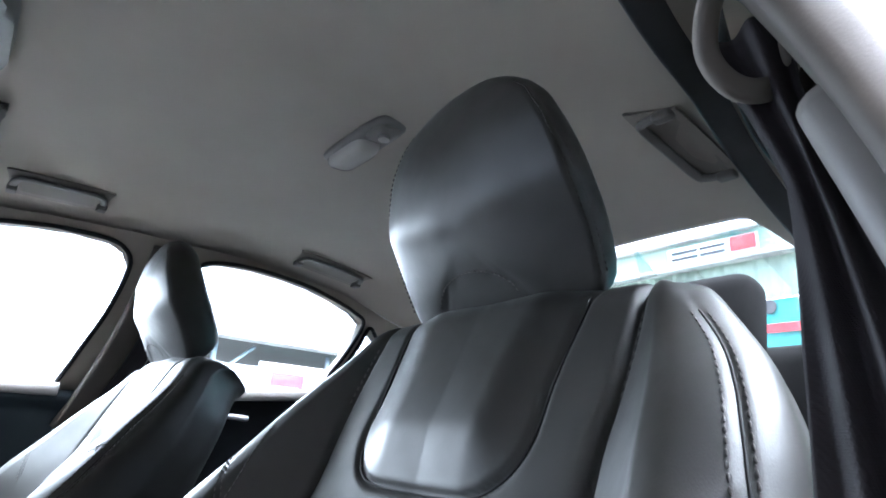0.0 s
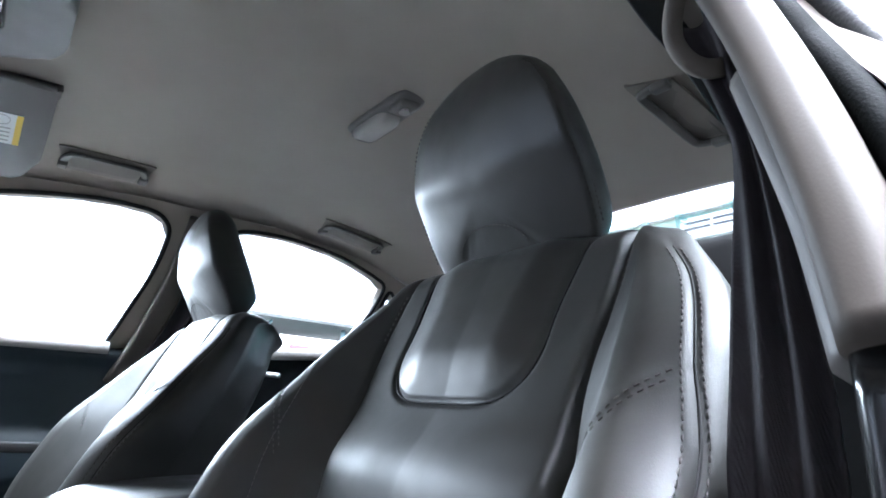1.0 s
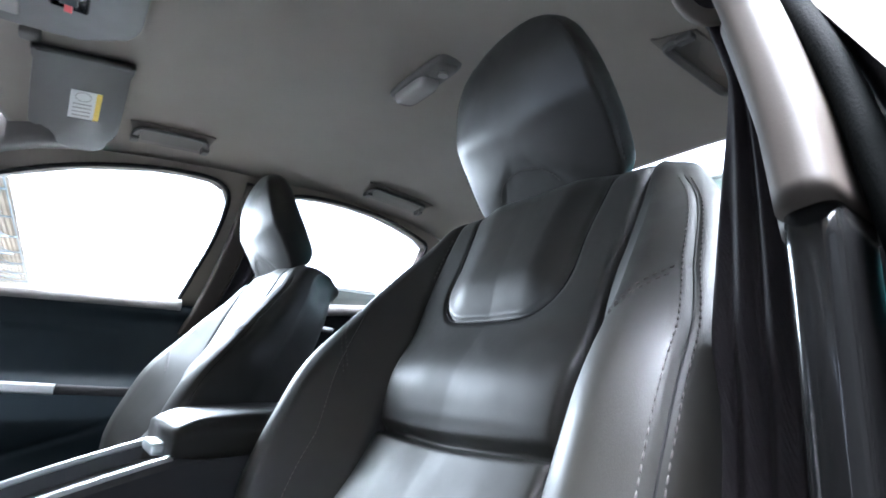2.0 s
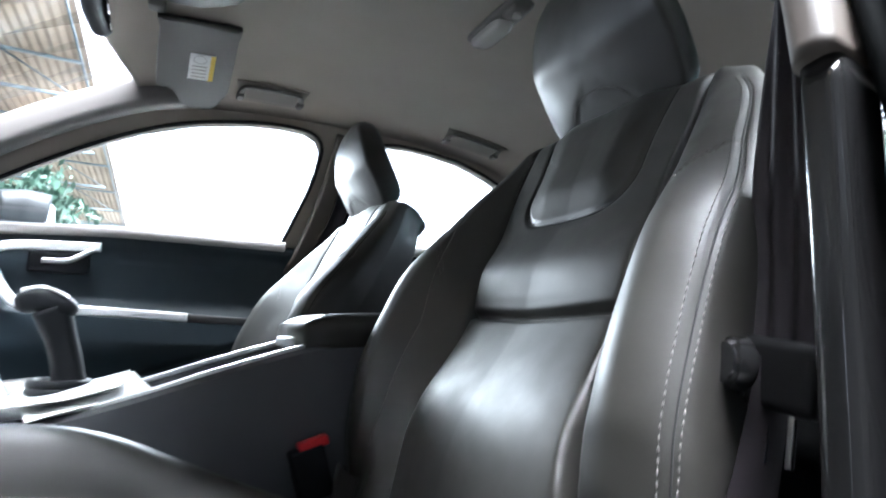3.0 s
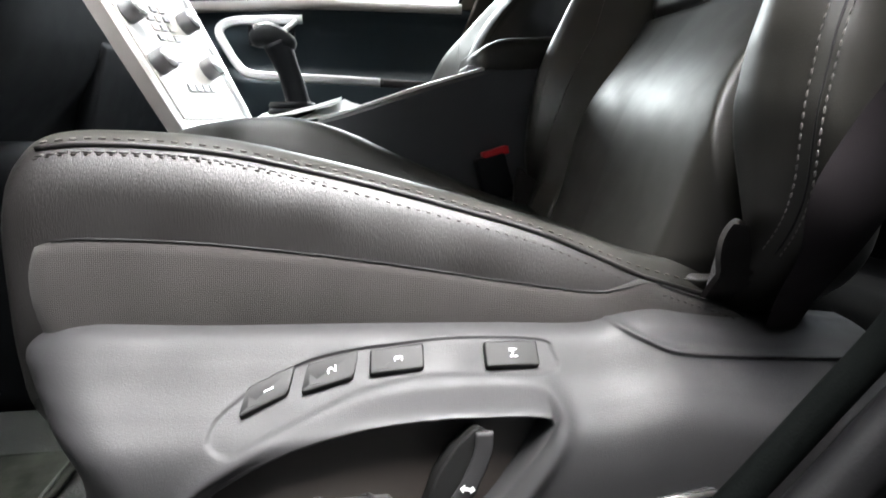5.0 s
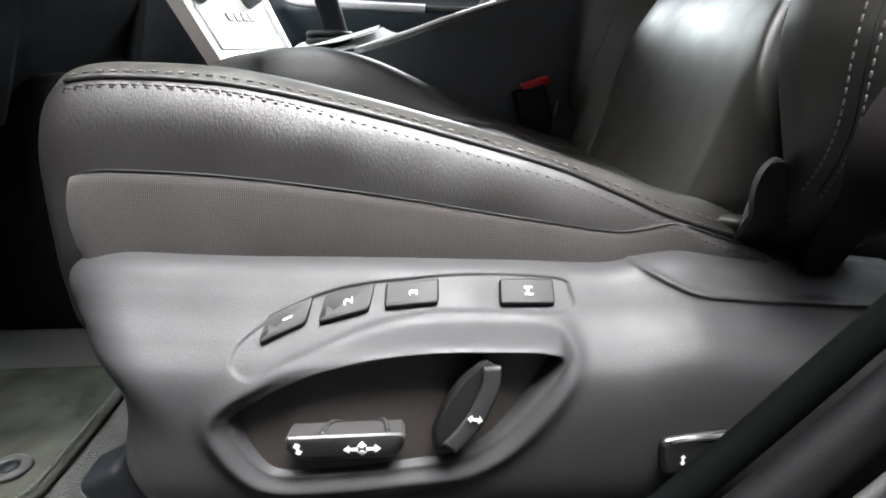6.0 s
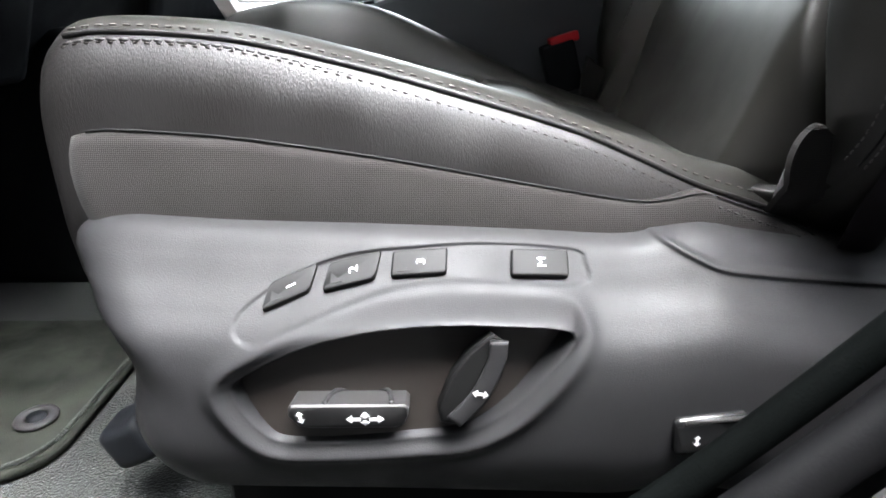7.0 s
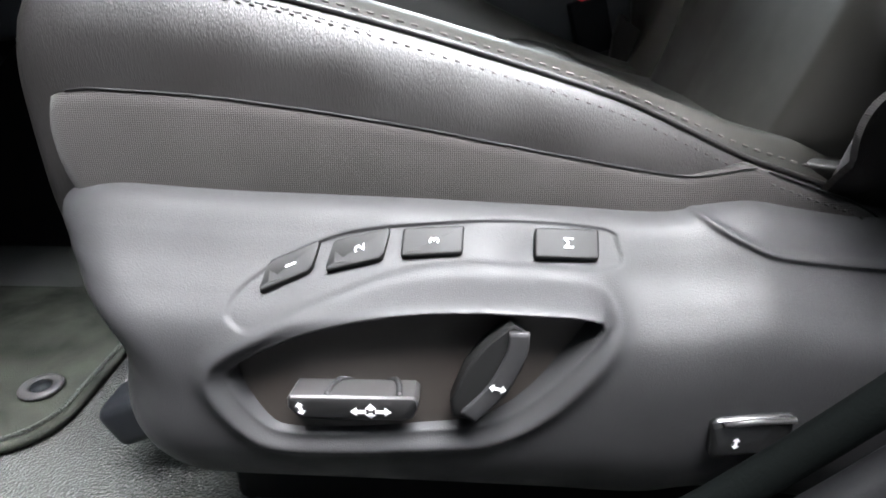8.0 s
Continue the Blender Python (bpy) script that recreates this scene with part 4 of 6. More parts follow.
def driver_cover(parent):
    """Grey plastic valance along the outer side of the seat, with its switch recess."""
    recess_floor = lambda z: np.interp(z, [0.380, 0.400, 0.462], [-0.6265, -0.6215, -0.6095])
    rec = spl([(-0.183, 0.423), (-0.162, 0.437), (-0.136, 0.449), (-0.106, 0.457), (-0.076, 0.461), (-0.047, 0.462), (-0.017, 0.461), (0.010, 0.459), (0.018, 0.455), (0.013, 0.444), (0.0, 0.426), (-0.013, 0.41), (-0.028, 0.397), (-0.046, 0.388), (-0.076, 0.3845), (-0.12, 0.381), (-0.156, 0.3815), (-0.169, 0.389), (-0.181, 0.408)], 120, True)
    top = smooth_curve([(-0.32, 0.502), (-0.292, 0.511), (-0.26, 0.514), (-0.19, 0.510), (-0.095, 0.507), (0.0, 0.503), (0.06, 0.500), (0.09, 0.505), (0.115, 0.507), (0.145, 0.502), (0.2, 0.494), (0.3, 0.482), (0.45, 0.465)])
    base = smooth_curve([(0.0, -0.554), (0.004, -0.570), (0.010, -0.582), (0.020, -0.592), (0.032, -0.603), (0.044, -0.617), (0.058, -0.630), (0.075, -0.635), (0.10, -0.636), (0.135, -0.634), (0.158, -0.628), (0.177, -0.619), (0.188, -0.606), (0.196, -0.583), (0.20, -0.555)], 400)
    front = smooth_curve([(0.0, -0.288), (0.008, -0.300), (0.02, -0.302), (0.035, -0.292), (0.05, -0.279), (0.08, -0.261), (0.10, -0.257), (0.125, -0.262), (0.145, -0.266), (0.165, -0.264), (0.180, -0.254), (0.192, -0.234), (0.20, -0.20)], 300)
    ridge = smooth_curve([(-0.4, 0.56), (0.02, 0.53), (0.045, 0.517), (0.055, 0.513), (0.07, 0.506), (0.086, 0.4975), (0.102, 0.490), (0.12, 0.484), (0.158, 0.479), (0.2, 0.475), (0.3, 0.466), (0.45, 0.45)])
    nu, nv = 420, 250
    dv = 0.20 * np.linspace(0, 1, nv)
    U, D = np.meshgrid(np.linspace(0, 1, nu), dv, indexing="ij")
    X0 = lerp_curve(D.ravel(), front).reshape(D.shape)
    X = X0 + (0.295 - X0) * U ** 1.12
    Z = lerp_curve(X.ravel(), top).reshape(D.shape) - D
    B = lerp_curve(D.ravel(), base).reshape(D.shape)
    # front end wraps inwards
    B += 0.032 * np.clip((0.05 - (X - X0)) / 0.05, 0, 1) ** 2.4
    # set-back shelf under the recliner
    zr = lerp_curve(X.ravel(), ridge).reshape(D.shape)
    shelf = sstep(Z - zr, 0.0, 0.002) * sstep(X, 0.045, 0.070)
    rise = np.clip((Z - zr) / np.maximum(Z + D - zr, 0.004), 0, 1)
    B = B * (1 - shelf) + np.maximum(B, -0.628 + 0.068 * rise) * shelf
    lip = np.exp(-((Z - zr + 0.0016) / 0.0022) ** 2) * sstep(X, 0.045, 0.08)
    B -= 0.0035 * lip
    sd = sdf_poly(X, Z, rec)
    B -= 0.004 * np.exp(-((sd - 0.010) / 0.007) ** 2)
    flat = sstep(sd, 0.011, 0.0)
    B = B * (1 - flat) + (-0.633) * flat
    deep = sstep(-sd, -0.001, 0.0025)
    B = B * (1 - deep) + recess_floor(Z) * deep
    # shallow band that holds the memory buttons
    strip = spl([(-0.183, 0.4555), (-0.173, 0.4700), (-0.125, 0.489), (-0.062, 0.4945), (-0.016, 0.4945), (0.027, 0.491), (0.033, 0.485), (0.031, 0.473), (-0.02, 0.475), (-0.06, 0.476), (-0.10, 0.471), (-0.15, 0.4565), (-0.170, 0.4485)], 90, True)
    ss = sdf_poly(X, Z, strip)
    B += 0.0020 * sstep(-ss, 0.0, 0.0018)
    v = np.stack([X, B, Z], -1).reshape(-1, 3) - ORIGIN
    v = [tuple(q) for q in v]
    n = len(v)
    inner = np.stack([X + 0.004, np.minimum(B + 0.03, -0.535), Z], -1).reshape(-1, 3) - ORIGIN
    v += [tuple(q) for q in inner]
    f = grid_faces(nu, nv) + grid_faces(nu, nv, base=n)
    rim = [j for j in range(nv)] + [i * nv + nv - 1 for i in range(1, nu)] + [n - 1 - j for j in range(1, nv)] + [(nu - 1 - i) * nv for i in range(1, nu - 1)]
    f += [(rim[k], rim[(k + 1) % len(rim)], rim[(k + 1) % len(rim)] + n, rim[k] + n) for k in range(len(rim))]
    cov = obj("side_cover", v, f, COVER, parent, "grey grained plastic side cover with a switch recess")

    def surf(x, z):
        i = int(np.argmin((X - x) ** 2 + (Z - z) ** 2))
        return float(B.ravel()[i])

    to = lambda a, b, d: tuple(np.array([a, float(recess_floor(b)) - 0.0005 - d, b]) - ORIGIN)
    c = rec.mean(0)
    part("switch_panel", prism([tuple(c + (p - c) * 0.998) for p in rec], 0.002, to), PANEL, cov, "dark brown-black switch panel")
    # memory buttons
    for body, x, z, w, h, rise in (("1", -0.1505, 0.4735, 0.0265, 0.0118, 0.30), ("2", -0.1138, 0.4803, 0.031, 0.0125, 0.17), ("3", -0.0725, 0.4838, 0.0345, 0.0120, 0.04), ("M", 0.003, 0.4825, 0.0365, 0.0126, -0.04)):
        near = [surf(x + p * w / 2, z + q * h / 2 + rise * p * w / 2) for p, q in ((-1, -1), (1, -1), (-1, 1), (1, 1))]
        c0, c1, c2 = sum(near) / 4, (near[1] + near[3] - near[0] - near[2]) / (2 * w), (near[2] + near[3] - near[0] - near[1]) / (2 * h)

        def bt(a, b, d, x=x, z=z, c0=c0, c1=c1, c2=c2, rise=rise):
            k = math.sqrt(1 + c2 * c2)
            return tuple(np.array([x + a, c0 + c1 * a + c2 * b + 0.0015 - d / k, z + b + rise * a + d * c2 / k]) - ORIGIN)

        slant = 0.004 if body in "12" else 0.001
        poly = [(a + slant * b / h, b) for a, b in rrect(w, h, 0.0016, 3)]
        k = part("memory_button", prism(poly, 0.0052, bt, 0.0016, 4), BUTTON, cov, "black memory button", smooth=True)
        tm = text_mesh(body, 0.0076)
        for q in tm.verts:
            a, b, d = q.co
            q.co = Vector(bt(-b + 0.001, a * 0.85, 0.0054 + d))
        part("numeral", tm, WHITE, k, "white printed character")
        if body in "123":
            cb = prism([(-w / 2 + 0.003, -h / 2 + 0.002), (-w / 2 + 0.010, -h / 2 + 0.002), (-w / 2 + 0.003, -h / 2 + 0.007)], 0.0004, lambda a, b, d: bt(a, b, 0.0052 + d))
            part("tactile_mark", cb, BUTTON, k)
    # cushion switch
    sw = part("cushion_switch", prism([(-0.1500, 0.408), (-0.1500, 0.4145), (-0.1480, 0.4172), (-0.081, 0.4172), (-0.0785, 0.4145), (-0.079, 0.408), (-0.082, 0.3985), (-0.088, 0.3965), (-0.139, 0.3965), (-0.1455, 0.3985)], 0.030, lambda a, b, d: tuple(np.array([a, -0.614 - d * (1.0 if b > 0.405 else 0.86), b - 0.0078 * max(0.0, 1 - d / 0.03)]) - ORIGIN), 0.003, 3), KNOB, cov, "black seat cushion switch", smooth=True)
    vv, ff = sweep(np.array([(a - ORIGIN[0], y - ORIGIN[1], 0.4172 - 0.24 * (y + 0.644) - ORIGIN[2]) for a, y in spl([(-0.1285, -0.642), (-0.1265, -0.628), (-0.120, -0.621), (-0.096, -0.621), (-0.0905, -0.628), (-0.089, -0.642)], 40)]), circle(0.0017, 8))
    obj("scoop_rim", vv, ff, COVER, sw, "grey raised rim of the finger scoop")
    lv = part("backrest_switch", prism([(-0.0335, 0.4625), (-0.030, 0.4645), (-0.0225, 0.459), (-0.0215, 0.452), (-0.0245, 0.437), (-0.031, 0.420), (-0.042, 0.4055), (-0.050, 0.402), (-0.060, 0.404), (-0.0615, 0.415), (-0.0535, 0.437), (-0.044, 0.452)], 0.030, lambda a, b, d: tuple(np.array([a, -0.614 - d, b - 0.015 * max(0.0, 1 - d / 0.03)]) - ORIGIN), 0.0035, 3), BUTTON, cov, "black slanted backrest switch", smooth=True)
    # light on the bevel is painted: paler plastic here, near-black on the body
    vv, ff = sweep(np.array([(a - ORIGIN[0], -0.6455 - ORIGIN[1], b - ORIGIN[2]) for a, b in spl([(-0.0275, 0.461), (-0.0285, 0.447), (-0.038, 0.424), (-0.052, 0.406)], 24)]), rrect(0.0105, 0.003, 0.0012, 2), up=(0, 1, 0))
    obj("facet", vv, ff, COVER, lv, "bevelled face with the light on it put into its colour")

    def arrow(x, z, size, ang, y, owner):
        sh = [(-1, 0), (-0.45, 0.55), (-0.45, 0.2), (0.45, 0.2), (0.45, 0.55), (1, 0), (0.45, -0.55), (0.45, -0.2), (-0.45, -0.2), (-0.45, -0.55)]
        ca, sa = math.cos(ang), math.sin(ang)
        p = [(x + size * (a * ca - b * sa), z + size * (a * sa + b * ca)) for a, b in sh]
        part("arrow_mark", prism(p, 0.0003, lambda a, b, d: tuple(np.array([a, (y(b) if callable(y) else y) - d, b]) - ORIGIN)), WHITE, owner, "white printed arrow")

    face = lambda b: float(np.interp(b, [0.396, 0.405, 0.4185], [-0.6405, -0.6443, -0.6443])) - 0.0003
    arrow(-0.1425, 0.4090, 0.0042, radians(105), face, sw)
    for ang, r0, r1 in ((0.0, 0.0025, 0.0112), (math.pi, 0.0025, 0.0112), (math.pi / 2, 0.0010, 0.0056), (-math.pi / 2, 0.0010, 0.0056)):
        ca, sa = math.cos(ang), math.sin(ang)
        hd = r1 - 0.0036
        p = [(r0, 0.0010), (hd, 0.0010), (hd, 0.0030), (r1, 0.0), (hd, -0.0030), (hd, -0.0010), (r0, -0.0010)]
        p = [(-0.1045 + a * ca - b * sa, 0.4075 + a * sa + b * ca) for a, b in p]
        part("arrow_mark", prism(p, 0.0003, lambda a, b, d: tuple(np.array([a, face(b) - d, b]) - ORIGIN)), WHITE, sw, "white printed arrow")
    arrow(-0.0370, 0.4270, 0.0047, radians(-12), -0.6475, lv)
    # lumbar switch further back
    lp = part("lumbar_switch", rbox((0.046, 0.012, 0.028), 0.005, at=tuple(np.array([0.108, -0.6345, 0.389]) - ORIGIN), rot=(0, -8, 0)), GLOSS, cov, "black lumbar switch", smooth=True)
    vv, ff = sweep(np.array([(a - ORIGIN[0], -0.641 - ORIGIN[1], b - ORIGIN[2]) for a, b in ((0.090, 0.3995), (0.106, 0.402), (0.128, 0.4035))]), circle(0.0018, 8), up=(0, 1, 0))
    obj("rocker_edge", vv, ff, KNOB, lp)
    arrow(0.099, 0.386, 0.004, radians(90), -0.641, lp)


def fabric_strip(parent):
    top = smooth_curve([(-0.304, 0.518), (-0.3025, 0.538), (-0.297, 0.550), (-0.287, 0.558), (-0.273, 0.5615), (-0.255, 0.5618), (-0.19, 0.5575), (-0.095, 0.5445), (0.003, 0.527), (0.068, 0.5165), (0.09, 0.5175), (0.113, 0.5215), (0.125, 0.5185), (0.148, 0.5105), (0.178, 0.5005), (0.196, 0.490), (0.205, 0.477), (0.210, 0.462)], 300)
    nu, nv = 160, 12
    v = []
    for layer in (0, 1):
        for i in range(nu):
            x = -0.304 + 0.512 * (i / (nu - 1)) ** 1.25
            zt = float(lerp_curve(x, top))
            zb = 0.468
            for j in range(nv):
                t = j / (nv - 1)
                z = zt + (zb - zt) * t
                edge = 0.0025 * (1 - t) ** 6 + 0.016 * max(0.0, (-0.280 - x) / 0.024) ** 2.2 + 0.012 * max(0.0, (x - 0.192) / 0.016) ** 2
                y = -0.5655 - 0.004 * math.sin(t * 2.6) + edge
                v.append((x + 0.030 * t * t * max(0.0, (-0.25 - x) / 0.054) - ORIGIN[0], y + 0.02 * layer - ORIGIN[1], z - ORIGIN[2] - 0.001 * layer))
    n = nu * nv
    f = grid_faces(nu, nv) + grid_faces(nu, nv, base=n)
    rim = [j for j in range(nv)] + [i * nv + nv - 1 for i in range(1, nu)] + [n - 1 - j for j in range(1, nv)] + [(nu - 1 - i) * nv for i in range(1, nu - 1)]
    f += [(rim[k], rim[(k + 1) % len(rim)], rim[(k + 1) % len(rim)] + n, rim[k] + n) for k in range(len(rim))]
    fab = obj("fabric_band", v, f, FABRIC, parent, "grey woven fabric band under the leather")
    line = [np.array([x, -0.5655 + 0.002, float(lerp_curve(x, top)) + 0.0005]) - ORIGIN for x in np.linspace(-0.278, 0.115, 60)]
    tube("hem", line, 0.0005, SEAM, fab, 6)
    tail = [(x, float(lerp_curve(x, top))) for x in np.linspace(0.122, 0.203, 40)]
    tube("tail_seam", [np.array([x, -0.5655 + 0.002 + 0.012 * max(0.0, (x - 0.192) / 0.016) ** 2, z + 0.0006]) - ORIGIN for x, z in tail], 0.0008, SEAM, fab, 6)
    stitches("tail_stitching", [np.array([x, -0.5688 + 0.012 * max(0.0, (x - 0.192) / 0.016) ** 2, z - 0.0055]) - ORIGIN for x, z in tail], fab, length=0.0030, gap=0.0030, r=0.0007, material=SEAM)


def car_seat(at, driver, shared=None):
    label = "black leather driver's seat with stitched bolsters and power switches" if driver else "black leather passenger seat with stitched bolsters"
    s = thing("car_seat", label, "car seat", at, group="front seats")
    if shared is None:
        back = obj("backrest", *backrest_mesh(), LEATHER, s, "black leather backrest with a pillowed centre panel")
        head = obj("headrest", *headrest_mesh(), LEATHER, s, "wedge-shaped black leather headrest")
        cush = obj("cushion", *cushion_meshes(), LEATHER, s, "black leather seat cushion with grained sides")
        cush.data.materials.append(LEATHER_SIDE)
        m = 264
        for p in cush.data.polygons:
            j = min(p.vertices) % m
            p.material_index = 1 if 88 <= j < m - 89 else 0
    else:
        back, head, cush = (share(o, n, s) for o, n in zip(shared, ("backrest", "headrest", "cushion")))
    for sg in (-1, 1):
        line = [(sg * float(lerp_curve(q, ST_S)), q) for q in np.linspace(0.0, 0.475, 90)]
        for off in (-0.0052, 0.0034):
            stitches("bolster_stitching", [back_point(y + sg * off, q, 0.0004) for y, q in line], back, length=0.0038, gap=0.0024, r=0.00065, material=THREAD_LIGHT if driver else THREAD_DARK)
        tube("bolster_seam", [back_point(y, q, 0.0001) for y, q in line], 0.0008, SEAM, back, 6)
        tube("centre_seam", [back_point(sg * float(inner_seam(q, 1.0 if sg < 0 else 0.0)), q, 0.001) for q in np.linspace(-0.02, 0.48, 80)], 0.0013, SEAM, back, 6)
        stitches("shoulder_stitching", [back_point(sg * (float(lerp_curve(q, YI_S)) + 0.004), q, 0.0005) for q in np.linspace(0.42, 0.485, 20)], back, material=THREAD)
        if driver and sg > 0:
            stitches("inner_stitching", [back_point(float(np.interp(q, [0.04, 0.1, 0.2, 0.3, 0.38], [0.18, 0.172, 0.167, 0.184, 0.195])), q, 0.0004) for q in np.linspace(0.04, 0.38, 60)], back, length=0.0045, gap=0.0012, r=0.0006, material=THREAD_LIGHT)
        cr = [(sg * a, 0.358 - 1.15 * max(0.232 - a, 0) - 4 * max(0.232 - a, 0) ** 2) for a in np.linspace(0.172, 0.226, 24)]
        stitches("cross_stitching", [back_point(y, q + 0.004, 0.0003) for y, q in cr], back, length=0.0036, gap=0.0026, r=0.0006, material=THREAD)
        stitches("cross_stitching", [back_point(y, q - 0.004, 0.0003) for y, q in cr], back, length=0.0036, gap=0.0026, r=0.0006, material=THREAD)
        for dep in (0.0002, -0.0085):
            stitches("headrest_stitching", [tuple(head_point(sg * float(np.interp(u, [0, 0.03, 0.06, 0.095, 0.129, 0.154, 0.172], [0.110, 0.112, 0.112, 0.1075, 0.096, 0.08, 0.055])), u, dep)) for u in np.linspace(0.0, 0.165, 40)], head, length=0.003, gap=0.002, r=0.0006, material=THREAD_DARK)
    arch = [tuple(head_point(0.048 * math.cos(t), -0.004 + 0.031 * math.sin(t), 0.0105)) for t in np.linspace(0.15, 2.99, 40)]
    stitches("arch_stitching", arch, head, length=0.003, gap=0.0016, r=0.0007, material=THREAD)
    u_line = [back_point(y, q, 0.0012) for y, q in [(-0.102, 0.5), (-0.099, 0.47), (-0.094, 0.43), (-0.092, 0.40), (-0.0845, 0.373), (-0.068, 0.356), (-0.042, 0.35), (0, 0.35), (0.042, 0.35), (0.068, 0.356), (0.0845, 0.373), (0.092, 0.40), (0.094, 0.43), (0.099, 0.47), (0.102, 0.5)]]
    tube("insert_piping", spl(u_line, 90), 0.0010, SEAM, back, 6)
    # edge seam and stitching of the cushion
    xs = np.linspace(-0.288, 0.197, 90)
    tube("edge_piping", [cushion_edge(x, 0.0008, 0.001) for x in xs], 0.0018, LEATHER_SIDE, cush, 8)
    drop = lambda x: -0.0042 - 0.0020 * float(sstep(x, -0.22, 0.0))
    stitches("edge_pucker", [cushion_edge(x, drop(x), 0.0034) for x in xs], cush, length=0.0060, gap=0.0009, r=0.0014, material=LEATHER_SIDE)
    stitches("edge_stitching", [cushion_edge(x, drop(x) - 0.0012, 0.0058) for x in xs], cush, length=0.0030, gap=0.0042, r=0.0006, material=THREAD_DARK)
    stitches("edge_stitching", [cushion_top(x, -0.1735, 0.0006) for x in xs], cush, length=0.0045, gap=0.0040, r=0.0008, material=THREAD_LIGHT)
    for sg in (-1, 1):
        tube("headrest_post", [H_BASE + np.array([0.05, sg * 0.05, -0.06]), H_BASE + np.array([0.02, sg * 0.05, 0.02])], 0.007, STEEL, head, 10)
    if driver:
        driver_cover(s)
        fabric_strip(s)
        flap = spl([(0.178, 0.477), (0.163, 0.504), (0.154, 0.527), (0.1505, 0.547), (0.1535, 0.562), (0.1620, 0.571), (0.170, 0.567), (0.181, 0.557), (0.1945, 0.5455), (0.191, 0.531), (0.189, 0.507), (0.193, 0.477)], 80, True)
        part("hinge_flap", prism(flap.tolist(), 0.006, lambda a, b, d: tuple(np.array([a, -0.582 + 1.15 * max(0.0, 0.532 - b) - d + 0.004 * float(sstep(a, 0.1705, 0.173)), b]) - ORIGIN), 0.0025, 3), FABRIC, s, "dark grey fabric hinge flap", smooth=True)
        inner = [(0.124, 0.50), (0.126, 0.56), (0.130, 0.583), (0.137, 0.580), (0.150, 0.563), (0.205, 0.525), (0.212, 0.50)]
        part("hinge_flap", prism(inner, 0.012, lambda a, b, d: tuple(np.array([a, -0.165 - d, b]) - ORIGIN), 0.004, 3), FABRIC, s, "dark grey fabric hinge flap", smooth=True)
    else:
        part("side_cover", rbox((0.5, 0.03, 0.19), 0.012, at=(-0.2, -0.215, -0.16)), DARKGREY, s, "dark plastic side cover")
    for sg in (-1, 1):
        part("seat_rail", rbox((0.52, 0.05, 0.05), 0.008, at=(-0.14, sg * 0.15, -0.32)), BLACK, s, "black seat rail")
        part("rail_end", rbox((0.042, 0.046, 0.042), 0.012, 5, at=(-0.486, sg * 0.13 - 0.012, -0.275), rot=(0, -25, 0)), BLACK, s, "black rail end cap", smooth=True)
        part("frame_side", rbox((0.42, 0.02, 0.17), 0.008, at=(-0.12, sg * 0.16, -0.21)), BLACK, s)
    return s, (back, head, cush)


driver_seat, meshes = car_seat(tuple(ORIGIN), True)
car_seat((ORIGIN[0] - 0.077, 0.325, ORIGIN[2] - 0.012), False, meshes)


# ---- fittings ----
def on_roof(x, y, d=0.0):
    return np.array([x, y, float(zroof(x, y)) - d])


def grab_handle(x0, x1, y, group="roof grab handles"):
    g = thing("grab_handle", "folded taupe roof grab handle on a plate coloured as a shaded pocket", "grab handle", tuple(on_roof((x0 + x1) / 2, y)), group)
    o = np.array(g.location)
    sg = 1 if y > 0 else -1
    xc, hw = (x0 + x1) / 2, (x1 - x0) / 2 + 0.012

    def to(a, b, d):
        """a along the roof, b outwards across it, d off the surface."""
        q = on_roof(xc + a, y + sg * b)
        return tuple(q - o + np.array([0, -sg * 0.35 * d, -0.93 * d]))

    rim = spl([(-hw, -0.020), (-hw + 0.006, -0.030), (hw - 0.006, -0.030), (hw, -0.020), (hw - 0.008, 0.026), (hw - 0.018, 0.034), (-hw + 0.018, 0.034), (-hw + 0.008, 0.026)], 60, True)
    # plates stand proud of the roof; darker colour alone paints the recess shade
    part("base", prism(rim.tolist(), 0.003, to, 0.0015, 3), SHADEPOCKET, g, "dark taupe plate standing in for a shaded recess", smooth=True)
    part("pocket", prism([(a * 0.80, b * 0.72) for a, b in rim], 0.0012, lambda a, b, d: to(a, b, d + 0.0028)), POCKET, g, "plate behind the grip with pocket shade in its colour")
    k = hw * 0.88
    bar = spl([to(-k, 0.026, 0.004), to(-k, 0.006, 0.007), to(-k + 0.004, -0.010, 0.009), to(-k + 0.016, -0.018, 0.009), to(0, -0.019, 0.009), to(k - 0.016, -0.018, 0.009), to(k - 0.004, -0.010, 0.009), to(k, 0.006, 0.007), to(k, 0.026, 0.004)], 70)
    v, f = sweep(bar, rrect(0.013, 0.008, 0.0035, 4), up=(0, -sg * 0.35, 0.93))
    obj("grip", v, f, TAUPE, g)
    for a in (-k, k):
        part("hinge_cap", rbox((0.016, 0.026, 0.012), 0.004, at=to(a, 0.018, 0.008)), TAUPE, g, smooth=True)


